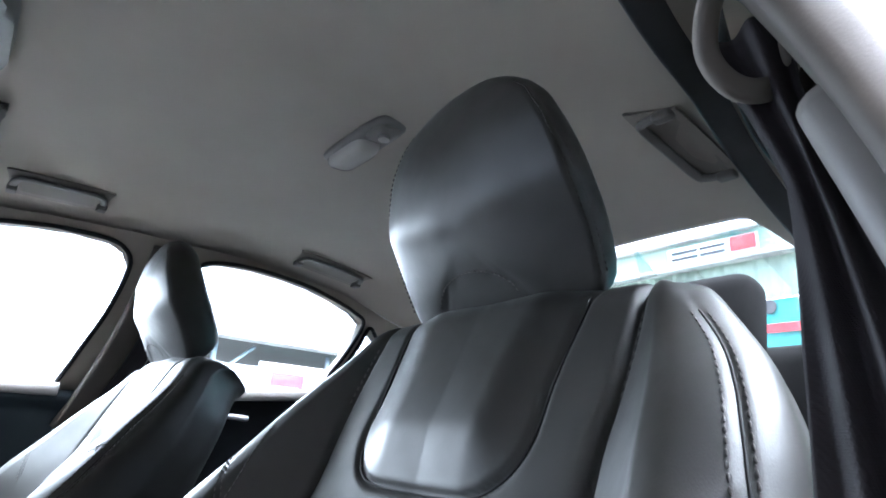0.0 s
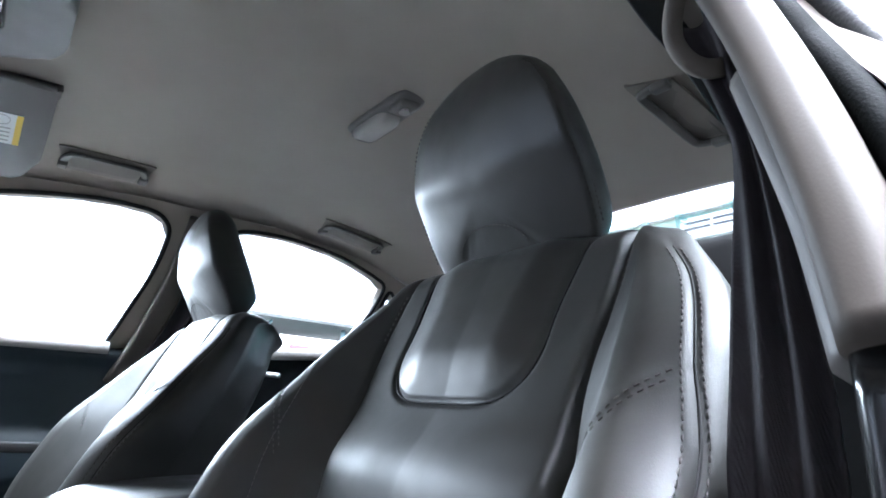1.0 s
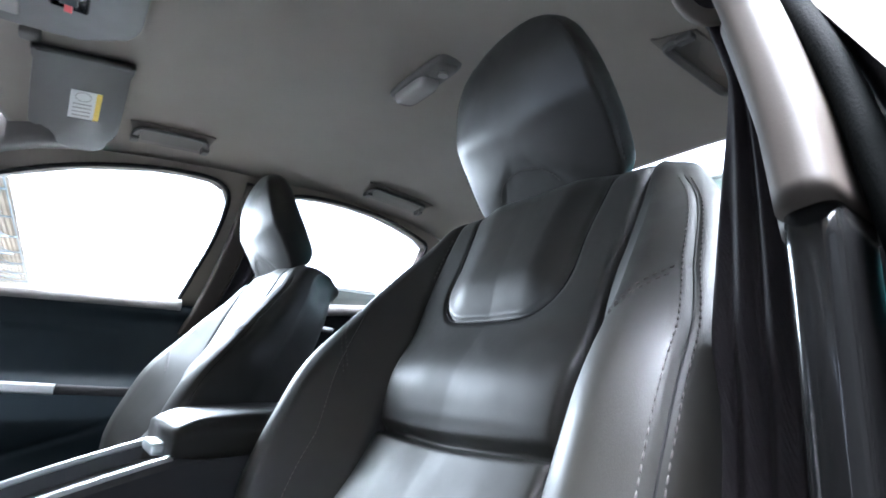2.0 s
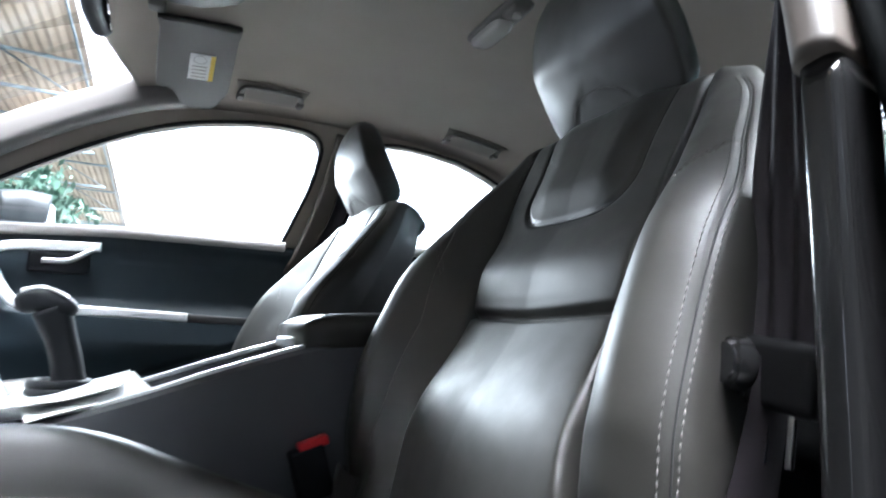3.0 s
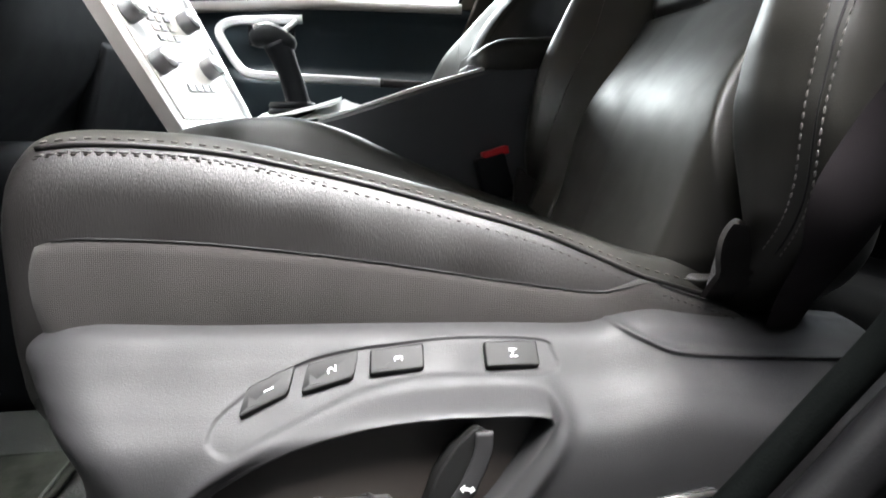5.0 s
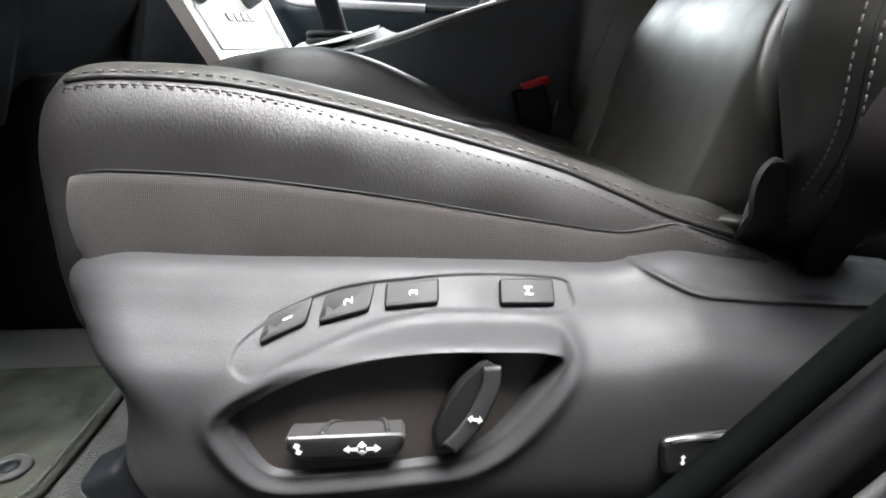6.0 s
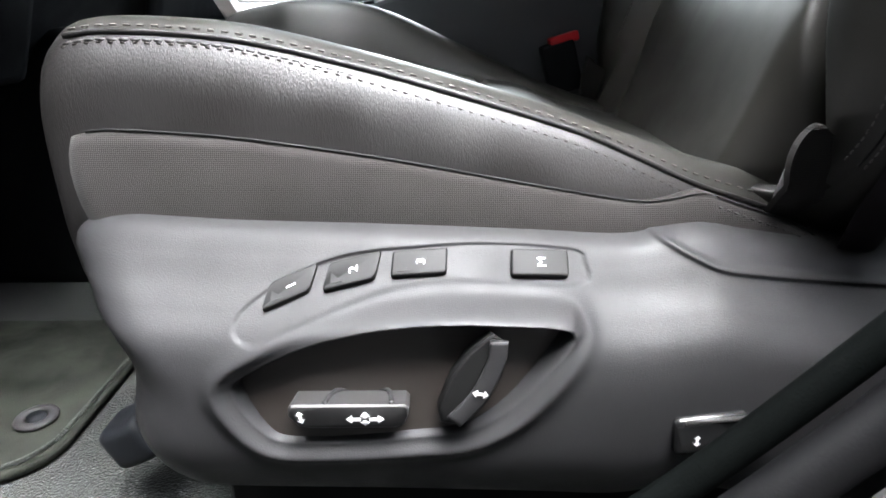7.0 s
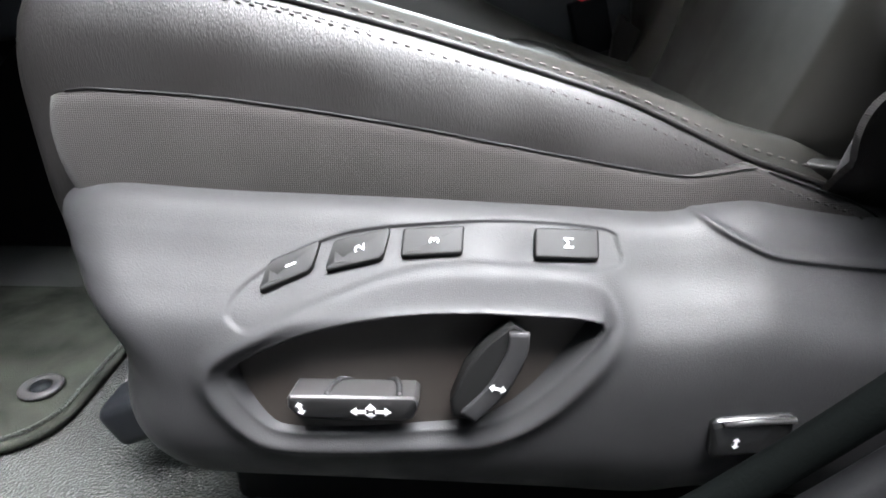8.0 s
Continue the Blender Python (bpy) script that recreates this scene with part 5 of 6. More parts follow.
def dome_light():
    d = thing("dome_light", "roof lamp with a bulged frosted lens and a small round switch", "ceiling light", tuple(on_roof(0.457, 0.006)))

    def shell(name, hx, y0, y1, drop, material, n=40, p=5.0):
        """Shallow bulged shell with a rounded outline."""
        v = []
        for k, q in ((1.0, 0.0), (0.985, 0.35), (0.95, 0.62), (0.86, 0.85), (0.65, 0.97), (0.25, 1.0)):
            for t in np.linspace(0, 2 * math.pi, n, endpoint=False):
                c, e = math.cos(t), math.sin(t)
                r = (abs(c) ** p + abs(e) ** p) ** (-1 / p)
                x, y = hx * r * c * k, (y0 + y1) / 2 + (y1 - y0) / 2 * r * e * k
                v.append((x, y, 0.003 - drop * q + 0.09 * x))
        return obj(name, v, grid_faces(6, n, True) + [tuple(range(n)), tuple(5 * n + j for j in range(n))], material, d)

    shell("base", 0.031, -0.094, 0.094, 0.010, TAUPE)
    shell("lens", 0.024, -0.025, 0.086, 0.026, LENS)["label"] = "frosted white lens"
    shell("switch_plate", 0.022, -0.082, -0.030, 0.016, TAUPE)
    bm = bmesh.new()
    bmesh.ops.create_cone(bm, cap_ends=True, segments=24, radius1=0.009, radius2=0.008, depth=0.008)
    bm.transform(pose(0.0, -0.058, -0.014))
    part("switch", bm, LENS, d, "small round pale switch", smooth=True)


def visor(y, name_label):
    v = thing("sun_visor", name_label, "sun visor", (0, 0, 0))
    a = np.array([-0.130, y + 0.012, 1.325])
    # board hangs from the windscreen edge, nearly flat to the roof
    ux, uy = np.array([0.142, 0.0, 0.011]), np.array([0.0, 0.215, -0.098])
    def to(p, q, d):
        return tuple(a + p * ux + q * uy + d * np.array([0.15, -0.5, -0.85]))
    poly = [(0.02, 0.02), (0.98, 0.02), (1.0, 0.06), (0.99, 0.71), (0.93, 0.77), (0.88, 0.89), (0.78, 0.96), (0.42, 0.96), (0.32, 0.90), (0.26, 0.77), (0.06, 0.73), (0.0, 0.70), (0.0, 0.06)]
    part("board", prism(spl(poly, 70, True).tolist(), 0.016, to, 0.004, 3), TAUPE, v, "light taupe visor board", smooth=True)
    part("label_sheet", prism([(0.40, 0.31), (0.74, 0.31), (0.74, 0.60), (0.40, 0.60)], 0.0006, lambda p, q, d: to(p, q, 0.0165 + d)), PAPER, v, "white warning label")
    part("yellow_block", prism([(0.68, 0.31), (0.74, 0.31), (0.74, 0.60), (0.68, 0.60)], 0.0005, lambda p, q, d: to(p, q, 0.0174 + d)), YELLOW, v, "yellow label edge")
    ring = [to(0.54 + 0.085 * math.cos(t), 0.37 + 0.045 * math.sin(t), 0.0175) for t in np.linspace(0, 6.28, 24, endpoint=False)]
    tube("pictogram_ring", ring, 0.0006, GREYTRIM, v, 5, closed=True)
    for q in (0.44, 0.48, 0.52, 0.56):
        part("writing_bar", prism([(0.44, q), (0.64, q), (0.64, q + 0.012), (0.44, q + 0.012)], 0.0003, lambda p, r, d: to(p, r, 0.0172 + d)), GREYTRIM, v)
    tube("pivot_rod", [to(-0.02, 0.03, 0.008), to(0.2, 0.02, 0.010), to(0.98, 0.02, 0.012)], 0.005, TAUPE, v, 8)
    part("mount", rbox((0.03, 0.03, 0.02), 0.006, at=tuple(a + np.array([-0.006, -0.012, 0.008]))), TAUPE, v, smooth=True)


def overhead_console():
    o = thing("overhead_console", "taupe roof console with reading lamps and dark switches", "roof console", (0, 0, 0))
    c = on_roof(-0.115, 0.075)
    poly = spl([(-0.15, -0.10), (-0.10, -0.135), (0.0, -0.14), (0.08, -0.125), (0.12, -0.07), (0.125, 0.0), (0.12, 0.07), (0.08, 0.125), (0.0, 0.14), (-0.10, 0.135), (-0.15, 0.10)], 60, True)
    part("housing", prism(poly.tolist(), 0.032, lambda a, b, d: tuple(c + np.array([a, b, 0.006 - d + 0.02 * a])), 0.012, 4), TAUPE, o, smooth=True)
    part("switch_bar", rbox((0.05, 0.13, 0.012), 0.005, at=tuple(c + (0.03, -0.03, -0.030))), SCREEN, o, "black switch bar", smooth=True)
    for y in (-0.07, -0.035, 0.0):
        part("button", rbox((0.022, 0.03, 0.008), 0.002, at=tuple(c + (0.03, y, -0.036))), BUTTON, o)
    part("indicator", rbox((0.010, 0.022, 0.004), 0.001, at=tuple(c + (0.03, 0.025, -0.037))), RED, o, "red airbag indicator")
    for y in (-0.075, 0.075):
        part("reading_lens", rbox((0.06, 0.06, 0.012), 0.006, at=tuple(c + (-0.06, y, -0.028))), LENS, o, smooth=True)


def rear_mirror():
    m = thing("rearview_mirror", "black inside rear-view mirror on the windscreen", "mirror", (0, 0, 0))
    c = np.array([-0.205, 0.055, 1.235])
    v, f = sweep(spl([c + (0.0, -0.125, 0), c + (-0.008, -0.06, 0), c + (-0.010, 0, 0), c + (-0.008, 0.06, 0), c + (0.0, 0.125, 0)], 30), rrect(0.032, 0.068, 0.014, 5), scale=np.r_[0.6, 0.85, np.ones(26), 0.85, 0.6])
    obj("housing", v, f, BLACK, m)
    part("mirror_pane", prism(rrect(0.22, 0.055, 0.02, 5), 0.002, lambda a, b, d: tuple(c + (0.012 + d, a, b))), MIRROR, m)
    tube("stem", [c + (-0.02, 0, 0.02), c + (-0.05, 0, 0.06), c + (-0.075, 0, 0.09)], 0.012, BLACK, m)


def seat_belt():
    b = thing("seat_belt", "dark grey driver's seat belt hanging from the pillar anchor", "seat belt", (0, 0, 0))
    mid = spl([(0.322, -0.607, 1.115), (0.318, -0.616, 1.075), (0.308, -0.630, 1.02), (0.291, -0.640, 0.965), (0.271, -0.648, 0.90), (0.262, -0.650, 0.85), (0.255, -0.652, 0.80), (0.243, -0.655, 0.735)], 80)
    s = np.linspace(0, 1, 80)
    half = np.interp(s, [0, 0.12, 0.25, 0.45, 0.7, 1.0], [0.024, 0.014, 0.010, 0.017, 0.0225, 0.0225])
    v = []
    for i in range(80):
        for j in range(25):
            t = j / 12 - 1
            fold = 0.006 * math.sin(t * 7 + 4 * s[i]) * (1 - s[i]) ** 1.2 + 0.002 * math.sin(t * 9 + 3)
            v.append(tuple(mid[i] + (fold + 0.003 * t, t * half[i], 0)))
    n = len(v)
    v += [(x + 0.0016, y, z) for x, y, z in v]
    f = grid_faces(80, 25) + grid_faces(80, 25, base=n)
    rim = list(range(25)) + [i * 25 + 24 for i in range(1, 80)] + [n - 1 - j for j in range(1, 25)] + [(79 - i) * 25 for i in range(1, 79)]
    f += [(rim[k], rim[(k + 1) % len(rim)], rim[(k + 1) % len(rim)] + n, rim[k] + n) for k in range(len(rim))]
    obj("webbing", v, f, WEB, b, "dark grey webbing, creased near the anchor")
    fore = spl([(0.232, -0.648, 0.735), (0.220, -0.648, 0.705), (0.200, -0.649, 0.663), (0.178, -0.649, 0.631), (0.160, -0.648, 0.595), (0.172, -0.632, 0.556), (0.190, -0.598, 0.520), (0.207, -0.568, 0.478)], 40)
    aft = spl([(0.270, -0.645, 0.735), (0.266, -0.643, 0.706), (0.256, -0.640, 0.654), (0.240, -0.640, 0.615), (0.220, -0.640, 0.578), (0.215, -0.626, 0.548), (0.222, -0.598, 0.517), (0.231, -0.568, 0.478)], 40)
    v = []
    for i in range(40):
        for j in range(9):
            t = j / 8
            v.append(tuple(fore[i] + t * (aft[i] - fore[i]) + np.array([0, -0.003 * math.sin(math.pi * t), 0])))
    n = len(v)
    v += [(x + 0.0008, y + 0.0014, z) for x, y, z in v]
    f = grid_faces(40, 9) + grid_faces(40, 9, base=n)
    obj("lap_webbing", v, f, WEB, b, "dark grey lap webbing")
    part("belt_tongue", rbox((0.020, 0.050, 0.042), 0.007, at=(0.242, -0.655, 0.724), rot=(8, 8, 0)), BUTTON, b, "black plastic tongue grip", smooth=True)
    bm = bmesh.new()
    bmesh.ops.create_cone(bm, cap_ends=True, segments=28, radius1=0.017, radius2=0.015, depth=0.014)
    bmesh.ops.bevel(bm, geom=[e for e in bm.edges if len(e.link_faces) == 2 and e.calc_face_angle() > 0.6], offset=0.003, segments=3, affect="EDGES")
    bm.transform(pose(0.216, -0.643, 0.730, 0, -80, -25))
    part("stop_button", bm, GLOSS, b, "round black stop button", smooth=True)
    for y in (-0.646, -0.662):
        part("tongue_blade", rbox((0.003, 0.005, 0.034), 0.0012, at=(0.236, y, 0.690), rot=(0, 12, 0)), CHROME, b, "chromed tongue blade")
    anchor = spl([(0.300, -0.625, 1.125), (0.285, -0.613, 1.115), (0.288, -0.604, 1.085), (0.305, -0.610, 1.07), (0.325, -0.622, 1.08), (0.322, -0.630, 1.115)], 40, True)
    v, f = sweep(anchor, rrect(0.012, 0.007, 0.003, 3), up=(0.3, 0.8, 0.3), closed=True)
    obj("anchor_loop", v, f, SHADEPOCKET, b, "dark taupe pillar anchor loop")


def passenger_belt():
    b = thing("passenger_belt", "dark passenger seat belt hanging behind the middle pillar", "seat belt", (0, 0, 0))
    mid = spl([(0.352, 0.600, 1.135), (0.346, 0.622, 1.08), (0.325, 0.640, 1.01), (0.290, 0.648, 0.93), (0.262, 0.650, 0.86), (0.240, 0.650, 0.78)], 40)
    v = []
    for back in (0.0, 0.0016):
        for i in range(40):
            for j in range(9):
                t = j / 4 - 1
                v.append(tuple(mid[i] + (0.021 * t + back, 0.004 * math.cos(2 * t) + back, 0.004 * t)))
    f = grid_faces(40, 9) + grid_faces(40, 9, base=360)
    rim = list(range(9)) + [i * 9 + 8 for i in range(1, 40)] + [359 - j for j in range(1, 9)] + [(39 - i) * 9 for i in range(1, 39)]
    f += [(rim[k], rim[(k + 1) % len(rim)], rim[(k + 1) % len(rim)] + 360, rim[k] + 360) for k in range(len(rim))]
    obj("webbing", v, f, WEB, b)
    part("anchor_cover", rbox((0.05, 0.018, 0.05), 0.007, at=(0.352, 0.605, 1.14), rot=(28, 0, 0)), SHADEPOCKET, b, "dark taupe anchor cover", smooth=True)


def buckle(at, tilt):
    k = thing("belt_buckle", "black belt buckle with a red release button", "belt buckle", at, group="belt buckles")
    part("case", rbox((0.044, 0.024, 0.065), 0.005, at=(0, 0, -0.034), rot=(0, tilt, 0)), BLACK, k, smooth=True)
    part("release_button", rbox((0.038, 0.020, 0.012), 0.003, at=(0.0, -0.001, 0.001), rot=(0, tilt, 0)), RED, k, "red release button", smooth=True)
    tube("stalk", [(0.0, 0, -0.06), (0.01, 0.0, -0.14), (0.02, 0.0, -0.22)], 0.008, BLACK, k)


def centre_console():
    c = thing("centre_console", "dark centre console with silver side strips and a padded armrest lid", "console", (0, 0, 0))
    prof = smooth_curve([(-0.42, 0.60), (-0.30, 0.622), (-0.19, 0.632), (-0.10, 0.655), (0.0, 0.688), (0.094, 0.716), (0.13, 0.722), (0.25, 0.724), (0.36, 0.70)])
    v = []
    xs = np.linspace(-0.42, 0.36, 80)
    for x in xs:
        zt = float(lerp_curve(x, prof))
        hw = 0.098 + 0.006 * math.sin((x + 0.42) * 3)
        sec = [(-hw - 0.008, 0.22), (-hw - 0.004, 0.40), (-hw, zt - 0.06), (-hw, zt - 0.006), (-hw + 0.006, zt), (-hw + 0.018, zt), (-hw + 0.022, zt - 0.02), (hw - 0.022, zt - 0.02), (hw - 0.018, zt), (hw - 0.006, zt), (hw, zt - 0.006), (hw, zt - 0.06), (hw + 0.004, 0.40), (hw + 0.008, 0.22)]
        v += [(x, y, z) for y, z in sec]
    m = 14
    f = grid_faces(len(xs), m, True) + [tuple(range(m))[::-1], tuple((len(xs) - 1) * m + j for j in range(m))]
    obj("body", v, f, CONSOLE, c, smooth=False)
    for sg in (-1, 1):
        line = [(x, sg * 0.090, float(lerp_curve(x, prof)) + 0.001) for x in np.linspace(-0.14, 0.098, 40)]
        vv, ff = sweep(line, rrect(0.014, 0.008, 0.003, 3))
        obj("side_strip", vv, ff, SILVER, c, "satin silver side strip")
    lid = thing("armrest_lid", "padded black leather armrest lid on the console", "armrest", (0.20, -0.01, 0.735))
    v, f = [], []
    n = 40
    for i in range(n):
        t = i / (n - 1)
        x = 0.095 - 0.20 + 0.27 * t
        k = min(1.0, (math.sin(min(t, 1 - t) * 9 + 0.25) if min(t, 1 - t) < 0.146 else 1.0))
        sec = rrect(0.190 * (0.90 + 0.10 * k), 0.060 * (0.50 + 0.50 * k), 0.024 * (0.50 + 0.50 * k), 6)
        v += [(x, a, b - 0.004 + 0.010 * math.sin(t * 2.4)) for a, b in sec]
    m = len(sec)
    f = grid_faces(n, m, True) + [tuple(range(m))[::-1], tuple((n - 1) * m + j for j in range(m))]
    obj("pad", v, f, LEATHER, lid)
    part("front_latch", rbox((0.02, 0.07, 0.014), 0.004, at=(-0.108, 0.0, -0.012)), SILVER, lid, "silver latch", smooth=True)
    g = thing("gear_lever", "dark gear lever with a silver-capped knob and ribbed boot", "gear lever", (-0.190, -0.02, 0.63))
    g.scale = (1.15, 1.15, 1.2)
    pts = spl([(0.020, 0, 0.0), (0.014, 0, 0.04), (0.004, 0, 0.075), (-0.008, 0, 0.105)], 24)
    vv, ff = sweep(pts, rrect(0.030, 0.030, 0.011, 4), up=(1, 0, 0), scale=np.interp(np.linspace(0, 1, 24), [0, 0.35, 0.7, 1], [1.5, 1.0, 0.95, 1.2]))
    obj("shaft", vv, ff, BLACK, g)
    kn = spl([(0.008, 0, 0.096), (0.002, 0, 0.106), (-0.018, 0, 0.113), (-0.040, 0, 0.108)], 24)
    vv, ff = sweep(kn, rrect(0.036, 0.026, 0.011, 4), scale=np.interp(np.linspace(0, 1, 24), [0, 0.12, 0.6, 0.9, 1], [0.55, 0.95, 1.0, 0.85, 0.5]))
    obj("knob", vv, ff, BLACK, g, "black grip")
    vv, ff = sweep(kn[3:-2] + np.array([0, 0, 0.0118]), rrect(0.024, 0.006, 0.0025, 2))
    obj("knob_cap", vv, ff, SILVER, g, "silver cap")
    for k in range(5):
        s = 0.034 - 0.002 * k
        tube("boot_rib", [(0.012 - 0.001 * k + s * math.cos(t), s * math.sin(t), -0.002 + 0.008 * k) for t in np.linspace(0, 6.283, 20, endpoint=False)], 0.005, BLACK, g, 6, closed=True)
    part("shift_plate", rbox((0.16, 0.12, 0.008), 0.003, at=(-0.005, 0.02, 0.004)), SILVER, g, "silver shift surround")
    p = thing("paper_card", "crumpled white paper cards beside the gear lever", "paper", (-0.15, -0.055, 0.66))
    for k, (dx, rot, tilt) in enumerate(((0.0, 12, 14), (-0.02, -6, 10))):
        bm = bmesh.new()
        bmesh.ops.create_grid(bm, x_segments=16, y_segments=10, size=1)
        for v_ in bm.verts:
            x, y = v_.co.x * 0.062, v_.co.y * 0.045
            v_.co = Vector((x, y, 0.0015 * math.sin(x * 60 + k) * math.cos(y * 50) + 0.25 * max(0, x) ** 1.5))
        bmesh.ops.solidify(bm, geom=bm.faces[:], thickness=0.0012)
        bm.transform(pose(dx, 0.006 * k, -0.006 + 0.006 * k, 8, -tilt, rot))
        part("sheet", bm, PAPER, p, smooth=True)


def dashboard():
    d = thing("dashboard", "black dashboard with a dark lower knee panel", "dashboard", (0, 0, 0))
    prof = spl([(-0.98, 0.90), (-0.80, 0.945), (-0.62, 0.95), (-0.53, 0.93), (-0.50, 0.885), (-0.515, 0.80), (-0.54, 0.72), (-0.60, 0.63), (-0.68, 0.52), (-0.80, 0.44), (-0.98, 0.42)], 60)
    ys = np.linspace(-0.70, 0.70, 60)
    v = []
    for y in ys:
        hood = 0.045 * math.exp(-((y + 0.36) / 0.17) ** 4)
        for x, z in prof:
            v.append((x + 0.03 * (y / 0.7) ** 2 + 0.05 * math.exp(-((y + 0.36) / 0.2) ** 4) * (z > 0.86), y, z + (hood if z > 0.88 else 0)))
    m = len(prof)
    f = grid_faces(len(ys), m, True) + [tuple(range(m))[::-1], tuple((len(ys) - 1) * m + j for j in range(m))]
    obj("pad", v, f, BLACK, d)
    part("glove_box", rbox((0.03, 0.46, 0.17), 0.012, at=(-0.545, 0.42, 0.70), rot=(0, 14, 0)), BLACK, d, "black glove box lid", smooth=True)
    part("knee_panel", rbox((0.03, 0.5, 0.2), 0.02, at=(-0.56, -0.40, 0.64), rot=(0, 20, 0)), BLACK, d, smooth=True)
    s = thing("centre_stack", "satin silver centre stack with round knobs, keys and an air vent", "control panel", (0, 0, 0))
    tl, bl, tr, br = np.array([-0.470, -0.11, 0.905]), np.array([-0.315, -0.112, 0.622]), np.array([-0.425, 0.12, 0.955]), np.array([-0.258, 0.118, 0.625])
    mid_l, mid_r = np.array([-0.411, -0.11, 0.796]), np.array([-0.352, 0.12, 0.825])
    tl, tr = np.array([-0.455, -0.11, 0.885]), np.array([-0.41, 0.12, 0.93])

    def on(u, w, h=0.0):
        """u across from the driver's side, w down from the top, h out of the panel."""
        l = (1 - w) * tl + w * bl + 4 * w * (1 - w) * 0.5 * (mid_l - 0.5 * (tl + bl))
        r = (1 - w) * tr + w * br + 4 * w * (1 - w) * 0.5 * (mid_r - 0.5 * (tr + br))
        nrm = np.cross(bl - tl, tr - tl)
        nrm = nrm / np.linalg.norm(nrm)
        if nrm[0] < 0:
            nrm = -nrm
        return (1 - u) * l + u * r + h * nrm

    def plate(name, u0, u1, w0, w1, h0, h1, m, owner, label="", n=14, r=0.12):
        bm = bmesh.new()
        g = []
        for h in (h0, h1):
            g.append([[bm.verts.new(on(u0 + (u1 - u0) * i / n, w0 + (w1 - w0) * j / n, h)) for j in range(n + 1)] for i in range(n + 1)])
        for q in g:
            for i in range(n):
                for j in range(n):
                    bm.faces.new((q[i][j], q[i + 1][j], q[i + 1][j + 1], q[i][j + 1]))
        ring = [(i, 0) for i in range(n)] + [(n, j) for j in range(n)] + [(n - i, n) for i in range(n)] + [(0, n - j) for j in range(n)]
        for k in range(len(ring)):
            (a, b), (c, e) = ring[k], ring[(k + 1) % len(ring)]
            bm.faces.new((g[0][a][b], g[0][c][e], g[1][c][e], g[1][a][b]))
        return part(name, bm, m, owner, label, smooth=True)

    plate("fascia", 0, 1, 0.04, 1, -0.014, 0.0, SILVER, s, "satin silver fascia")
    for u0, u1 in ((-0.03, 0.02), (0.98, 1.03)):
        plate("edge_rail", u0, u1, 0.04, 1.0, -0.014, 0.006, GREYTRIM if u0 < 0.5 else SILVER, s, "pale edge rail")
    plate("key_panel", 0.10, 0.92, 0.40, 0.94, 0.0, 0.003, GREYTRIM, s, "pale key panel")
    plate("vent_frame", 0.12, 0.80, 0.13, 0.31, 0.0, 0.006, SILVER, s)
    vent = plate("air_vent", 0.17, 0.73, 0.16, 0.285, 0.0065, 0.008, SCREEN, s, "black air vent")
    for k in range(4):
        plate("slat", 0.18, 0.72, 0.172 + 0.03 * k, 0.180 + 0.03 * k, 0.008, 0.012, BLACK, vent)
    plate("vent_tab", 0.42, 0.50, 0.20, 0.235, 0.012, 0.018, SILVER, vent, "silver vent tab")
    plate("disc_slot", 0.14, 0.82, 0.335, 0.36, 0.0, 0.001, SCREEN, s, "black disc slot")
    nrm = on(0.5, 0.5, 1.0) - on(0.5, 0.5, 0.0)

    def knob(u, w, r):
        base, tip = on(u, w, 0.003), on(u, w, 0.024)
        kb = tube("knob", [base, base + (tip - base) * 0.15, base + (tip - base) * 0.9, tip], r, KNOBGREY, s, 24, label="round ribbed grey knob", up=(0, 1, 0))
        tube("knob_face", [tip - nrm * 0.001, tip + nrm * 0.0012], r * 0.8, SILVER, kb, 24, up=(0, 1, 0))

    for u, w in ((0.18, 0.495), (0.77, 0.52), (0.17, 0.72), (0.73, 0.735)):
        knob(u, w, 0.0165)
    plate("hazard_key", 0.38, 0.49, 0.655, 0.705, 0.003, 0.006, SCREEN, s, "black warning key")
    for j in range(4):
        for i in range(3):
            plate("key", 0.36 + 0.09 * i, 0.42 + 0.09 * i, 0.45 + 0.045 * j, 0.475 + 0.045 * j, 0.003, 0.0055, KNOBGREY if (i + j) % 2 else GREYTRIM, s, n=3)
    for i in range(4):
        plate("lower_key", 0.36 + 0.09 * i, 0.42 + 0.09 * i, 0.80, 0.83, 0.003, 0.0055, KNOBGREY, s, n=3)


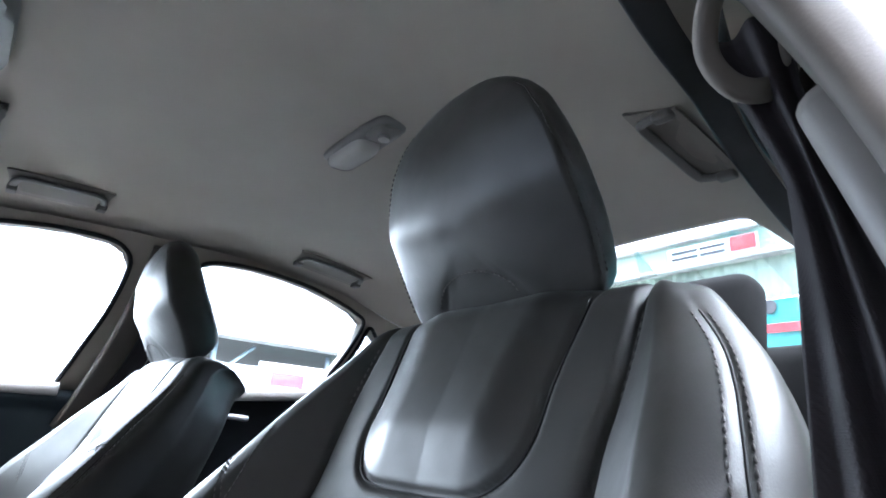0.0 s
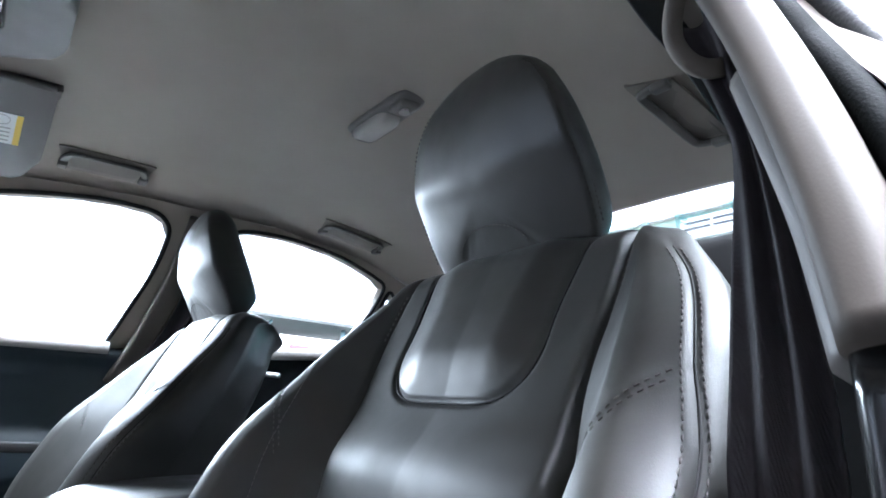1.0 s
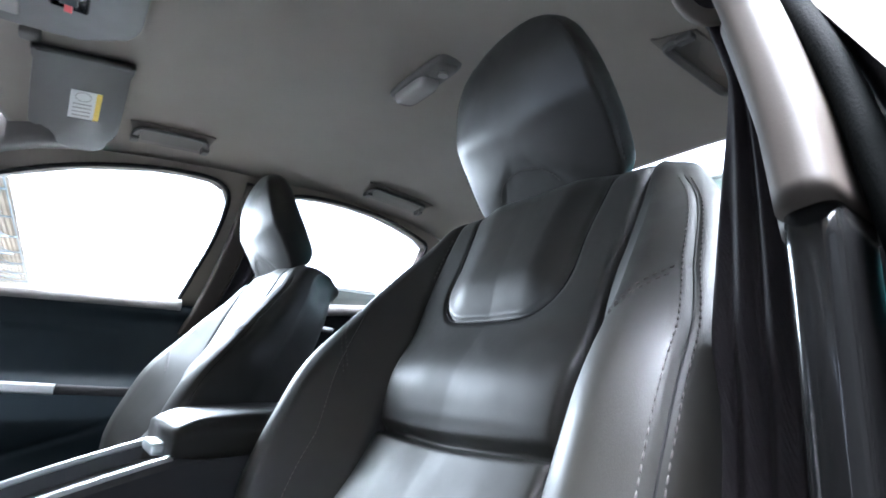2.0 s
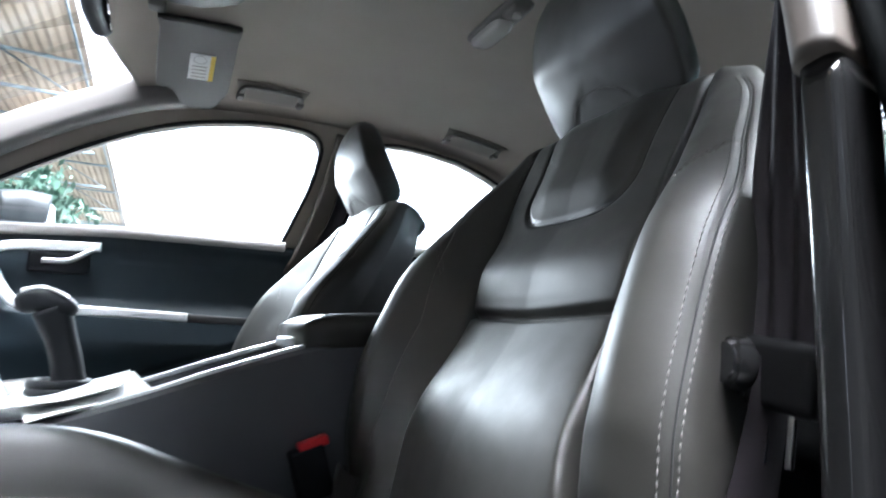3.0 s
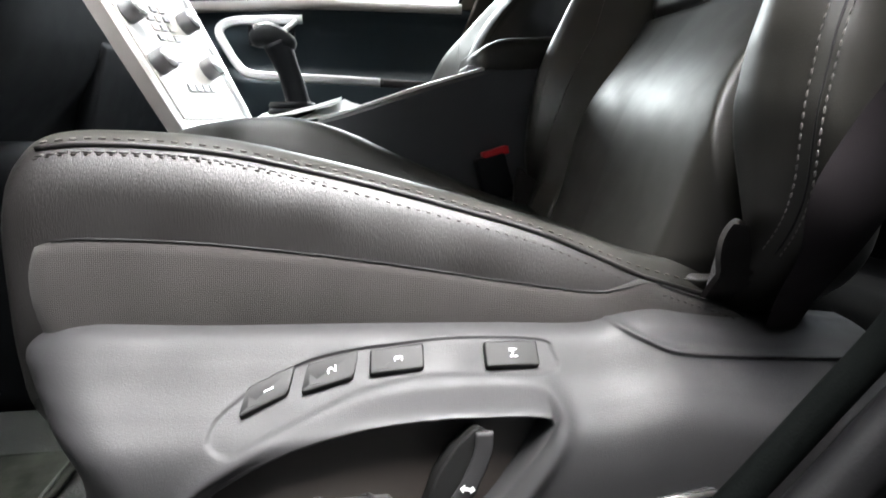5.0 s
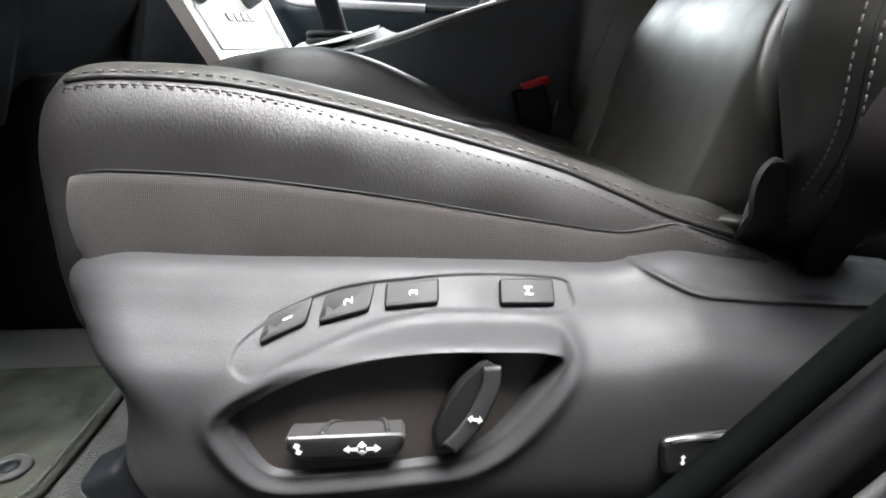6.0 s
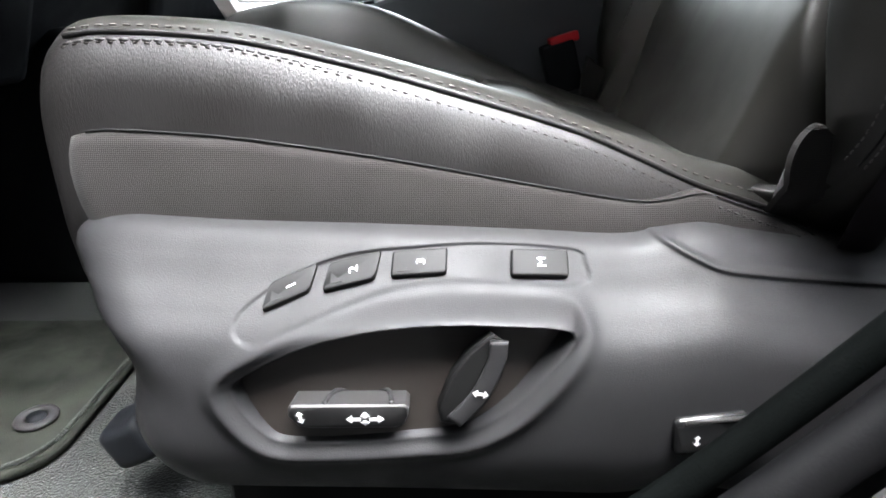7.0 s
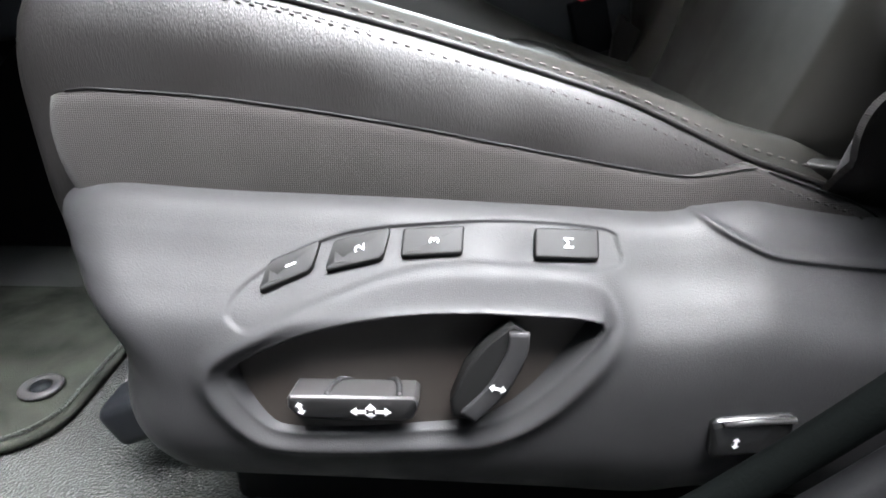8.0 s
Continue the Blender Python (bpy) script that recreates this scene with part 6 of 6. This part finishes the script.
def steering_wheel():
    w = thing("steering_wheel", "black leather steering wheel with silver spoke trim", "steering wheel", (-0.315, -0.366, 0.945))
    tilt = radians(26)
    up, fw = np.array([-math.sin(tilt), 0, math.cos(tilt)]), np.array([math.cos(tilt), 0, math.sin(tilt)])
    def P(a, r, d=0.0):
        return r * math.sin(a) * np.array([0, 1, 0]) + r * math.cos(a) * up + d * fw
    tube("rim", [P(a, 0.178) for a in np.linspace(0, 2 * math.pi, 90, endpoint=False)], 0.0155, LEATHER, w, 14, closed=True, up=(1, 0, 0.2), label="black leather rim")
    v, f = [], []
    n = 40
    for k, (s, d) in enumerate(((0.15, 0.014), (0.6, 0.012), (0.9, 0.004), (1.0, -0.012), (1.0, -0.06))):
        v += [tuple(P(a, 0.098 * s * (1 + 0.10 * math.cos(2 * a)), d)) for a in np.linspace(0, 2 * math.pi, n, endpoint=False)]
    f = grid_faces(5, n, True) + [tuple(range(n))[::-1], tuple(4 * n + j for j in range(n))]
    obj("hub_pad", v, f, BLACK, w, "black hub pad")
    for a0 in (radians(95), radians(-95), radians(155), radians(-155)):
        path = spl([P(a0, 0.085, -0.004), P(a0, 0.12, -0.006), P(a0, 0.168, -0.004)], 16)
        vv, ff = sweep(path, rrect(0.052, 0.020, 0.007, 3), up=tuple(fw), scale=np.linspace(1.25, 0.85, 16))
        sp = obj("spoke", vv, ff, BLACK, w)
        vv, ff = sweep(path + 0.007 * fw, rrect(0.012, 0.003, 0.0012, 2), up=tuple(fw))
        obj("spoke_trim", vv, ff, SILVER, sp, "silver trim")
    c = thing("steering_column", "black steering column shroud with stalks", "steering column", (-0.315, -0.366, 0.945))
    vv, ff = sweep([-0.05 * fw, -0.12 * fw, -0.22 * fw], rrect(0.11, 0.10, 0.03, 5), up=tuple(up), scale=[0.8, 1.0, 1.1])
    obj("shroud", vv, ff, BLACK, c)
    for sg in (-1, 1):
        tube("stalk", [-0.08 * fw + np.array([0, sg * 0.04, 0]), -0.07 * fw + np.array([0, sg * 0.12, 0.0]), -0.062 * fw + np.array([0, sg * 0.175, 0.005])], 0.009, GLOSS, c, 10, label="black stalk")


def rear_bench():
    r = thing("rear_bench", "black leather rear bench seat", "rear seat", (0, 0, 0))
    part("bench_cushion", rbox((0.5, 1.30, 0.22), 0.05, 5, at=(0.86, 0, 0.27), rot=(0, 6, 0)), BENCH, r, smooth=True)
    part("bench_back", rbox((0.15, 1.30, 0.58), 0.05, 5, at=(1.02, 0, 0.80), rot=(0, 22, 0)), BENCH, r, smooth=True)
    for y in (-0.205, 0.205):
        part("rear_headrest", rbox((0.085, 0.23, 0.17), 0.04, 5, at=(1.05, y, 1.125), rot=(0, 14, 0)), BENCH, r, "rounded black leather rear headrest", smooth=True)
    p = part("parcel_shelf", rbox((0.34, 1.25, 0.03), 0.01, at=(1.26, 0, 1.0)), DARKGREY, None)
    tagged(p, "dark grey shelf under the rear window", "parcel shelf", kind="structure")


def floor_things():
    m = thing("floor_mat", "worn grey-green driver's floor mat", "floor mat", (-0.56, -0.36, 0.214))
    nx, ny = 50, 40
    mat_end = lambda y: 0.12 - 0.06 * (1 - math.sqrt(max(0.0, 1 - max(0.0, (-0.08 - y) / 0.06) ** 2)))
    v = []
    for lay in (0, 1):
        for i in range(nx):
            for j in range(ny):
                y = -0.14 + 0.30 * j / (ny - 1)
                x = -0.30 + (mat_end(y) + 0.30) * i / (nx - 1)
                v.append((x, y, 0.010 * (1 - lay) + 0.0025 * math.sin(14 * x + 3) * math.cos(11 * y) + 0.001))
    n = nx * ny
    f = grid_faces(nx, ny) + grid_faces(nx, ny, base=n)
    rim = list(range(ny)) + [i * ny + ny - 1 for i in range(1, nx)] + [n - 1 - j for j in range(1, ny)] + [(nx - 1 - i) * ny for i in range(1, nx - 1)]
    f += [(rim[k], rim[(k + 1) % len(rim)], rim[(k + 1) % len(rim)] + n, rim[k] + n) for k in range(len(rim))]
    obj("mat_sheet", v, f, MAT_, m)
    hem = [(mat_end(y) - 0.008, y + 0.004, 0.0125 + 0.0025 * math.sin(14 * (mat_end(y) - 0.008) + 3) * math.cos(11 * y)) for y in np.linspace(-0.136, 0.15, 50)]
    tube("mat_binding", hem, 0.0028, CARPET, m, 6, label="stitched binding along the mat's edge")
    e = (0.072, -0.055, 0.014)
    tube("eyelet", [(e[0] + 0.016 * math.cos(t), e[1] + 0.016 * math.sin(t), e[2]) for t in np.linspace(0, 6.283, 28, endpoint=False)], 0.0055, DARKGREY, m, 8, closed=True, flat=0.6, label="dark plastic mat eyelet")
    tube("mat_clip", [(e[0], e[1], e[2] - 0.004), (e[0], e[1], e[2] + 0.003)], 0.009, BLACK, m, 16, label="black mat clip", up=(0, 1, 0))


for x0, x1, y in ((0.05, 0.185, 0.485), (0.60, 0.755, 0.487), (0.64, 0.80, -0.378)):
    grab_handle(x0, x1, y)
dome_light()
visor(0.26, "light taupe passenger sun visor with a warning label")
overhead_console()
rear_mirror()
seat_belt()
passenger_belt()
buckle((0.106, -0.135, 0.600), -17)
buckle((0.03, 0.125, 0.57), -17)
centre_console()
dashboard()
steering_wheel()
rear_bench()
floor_things()
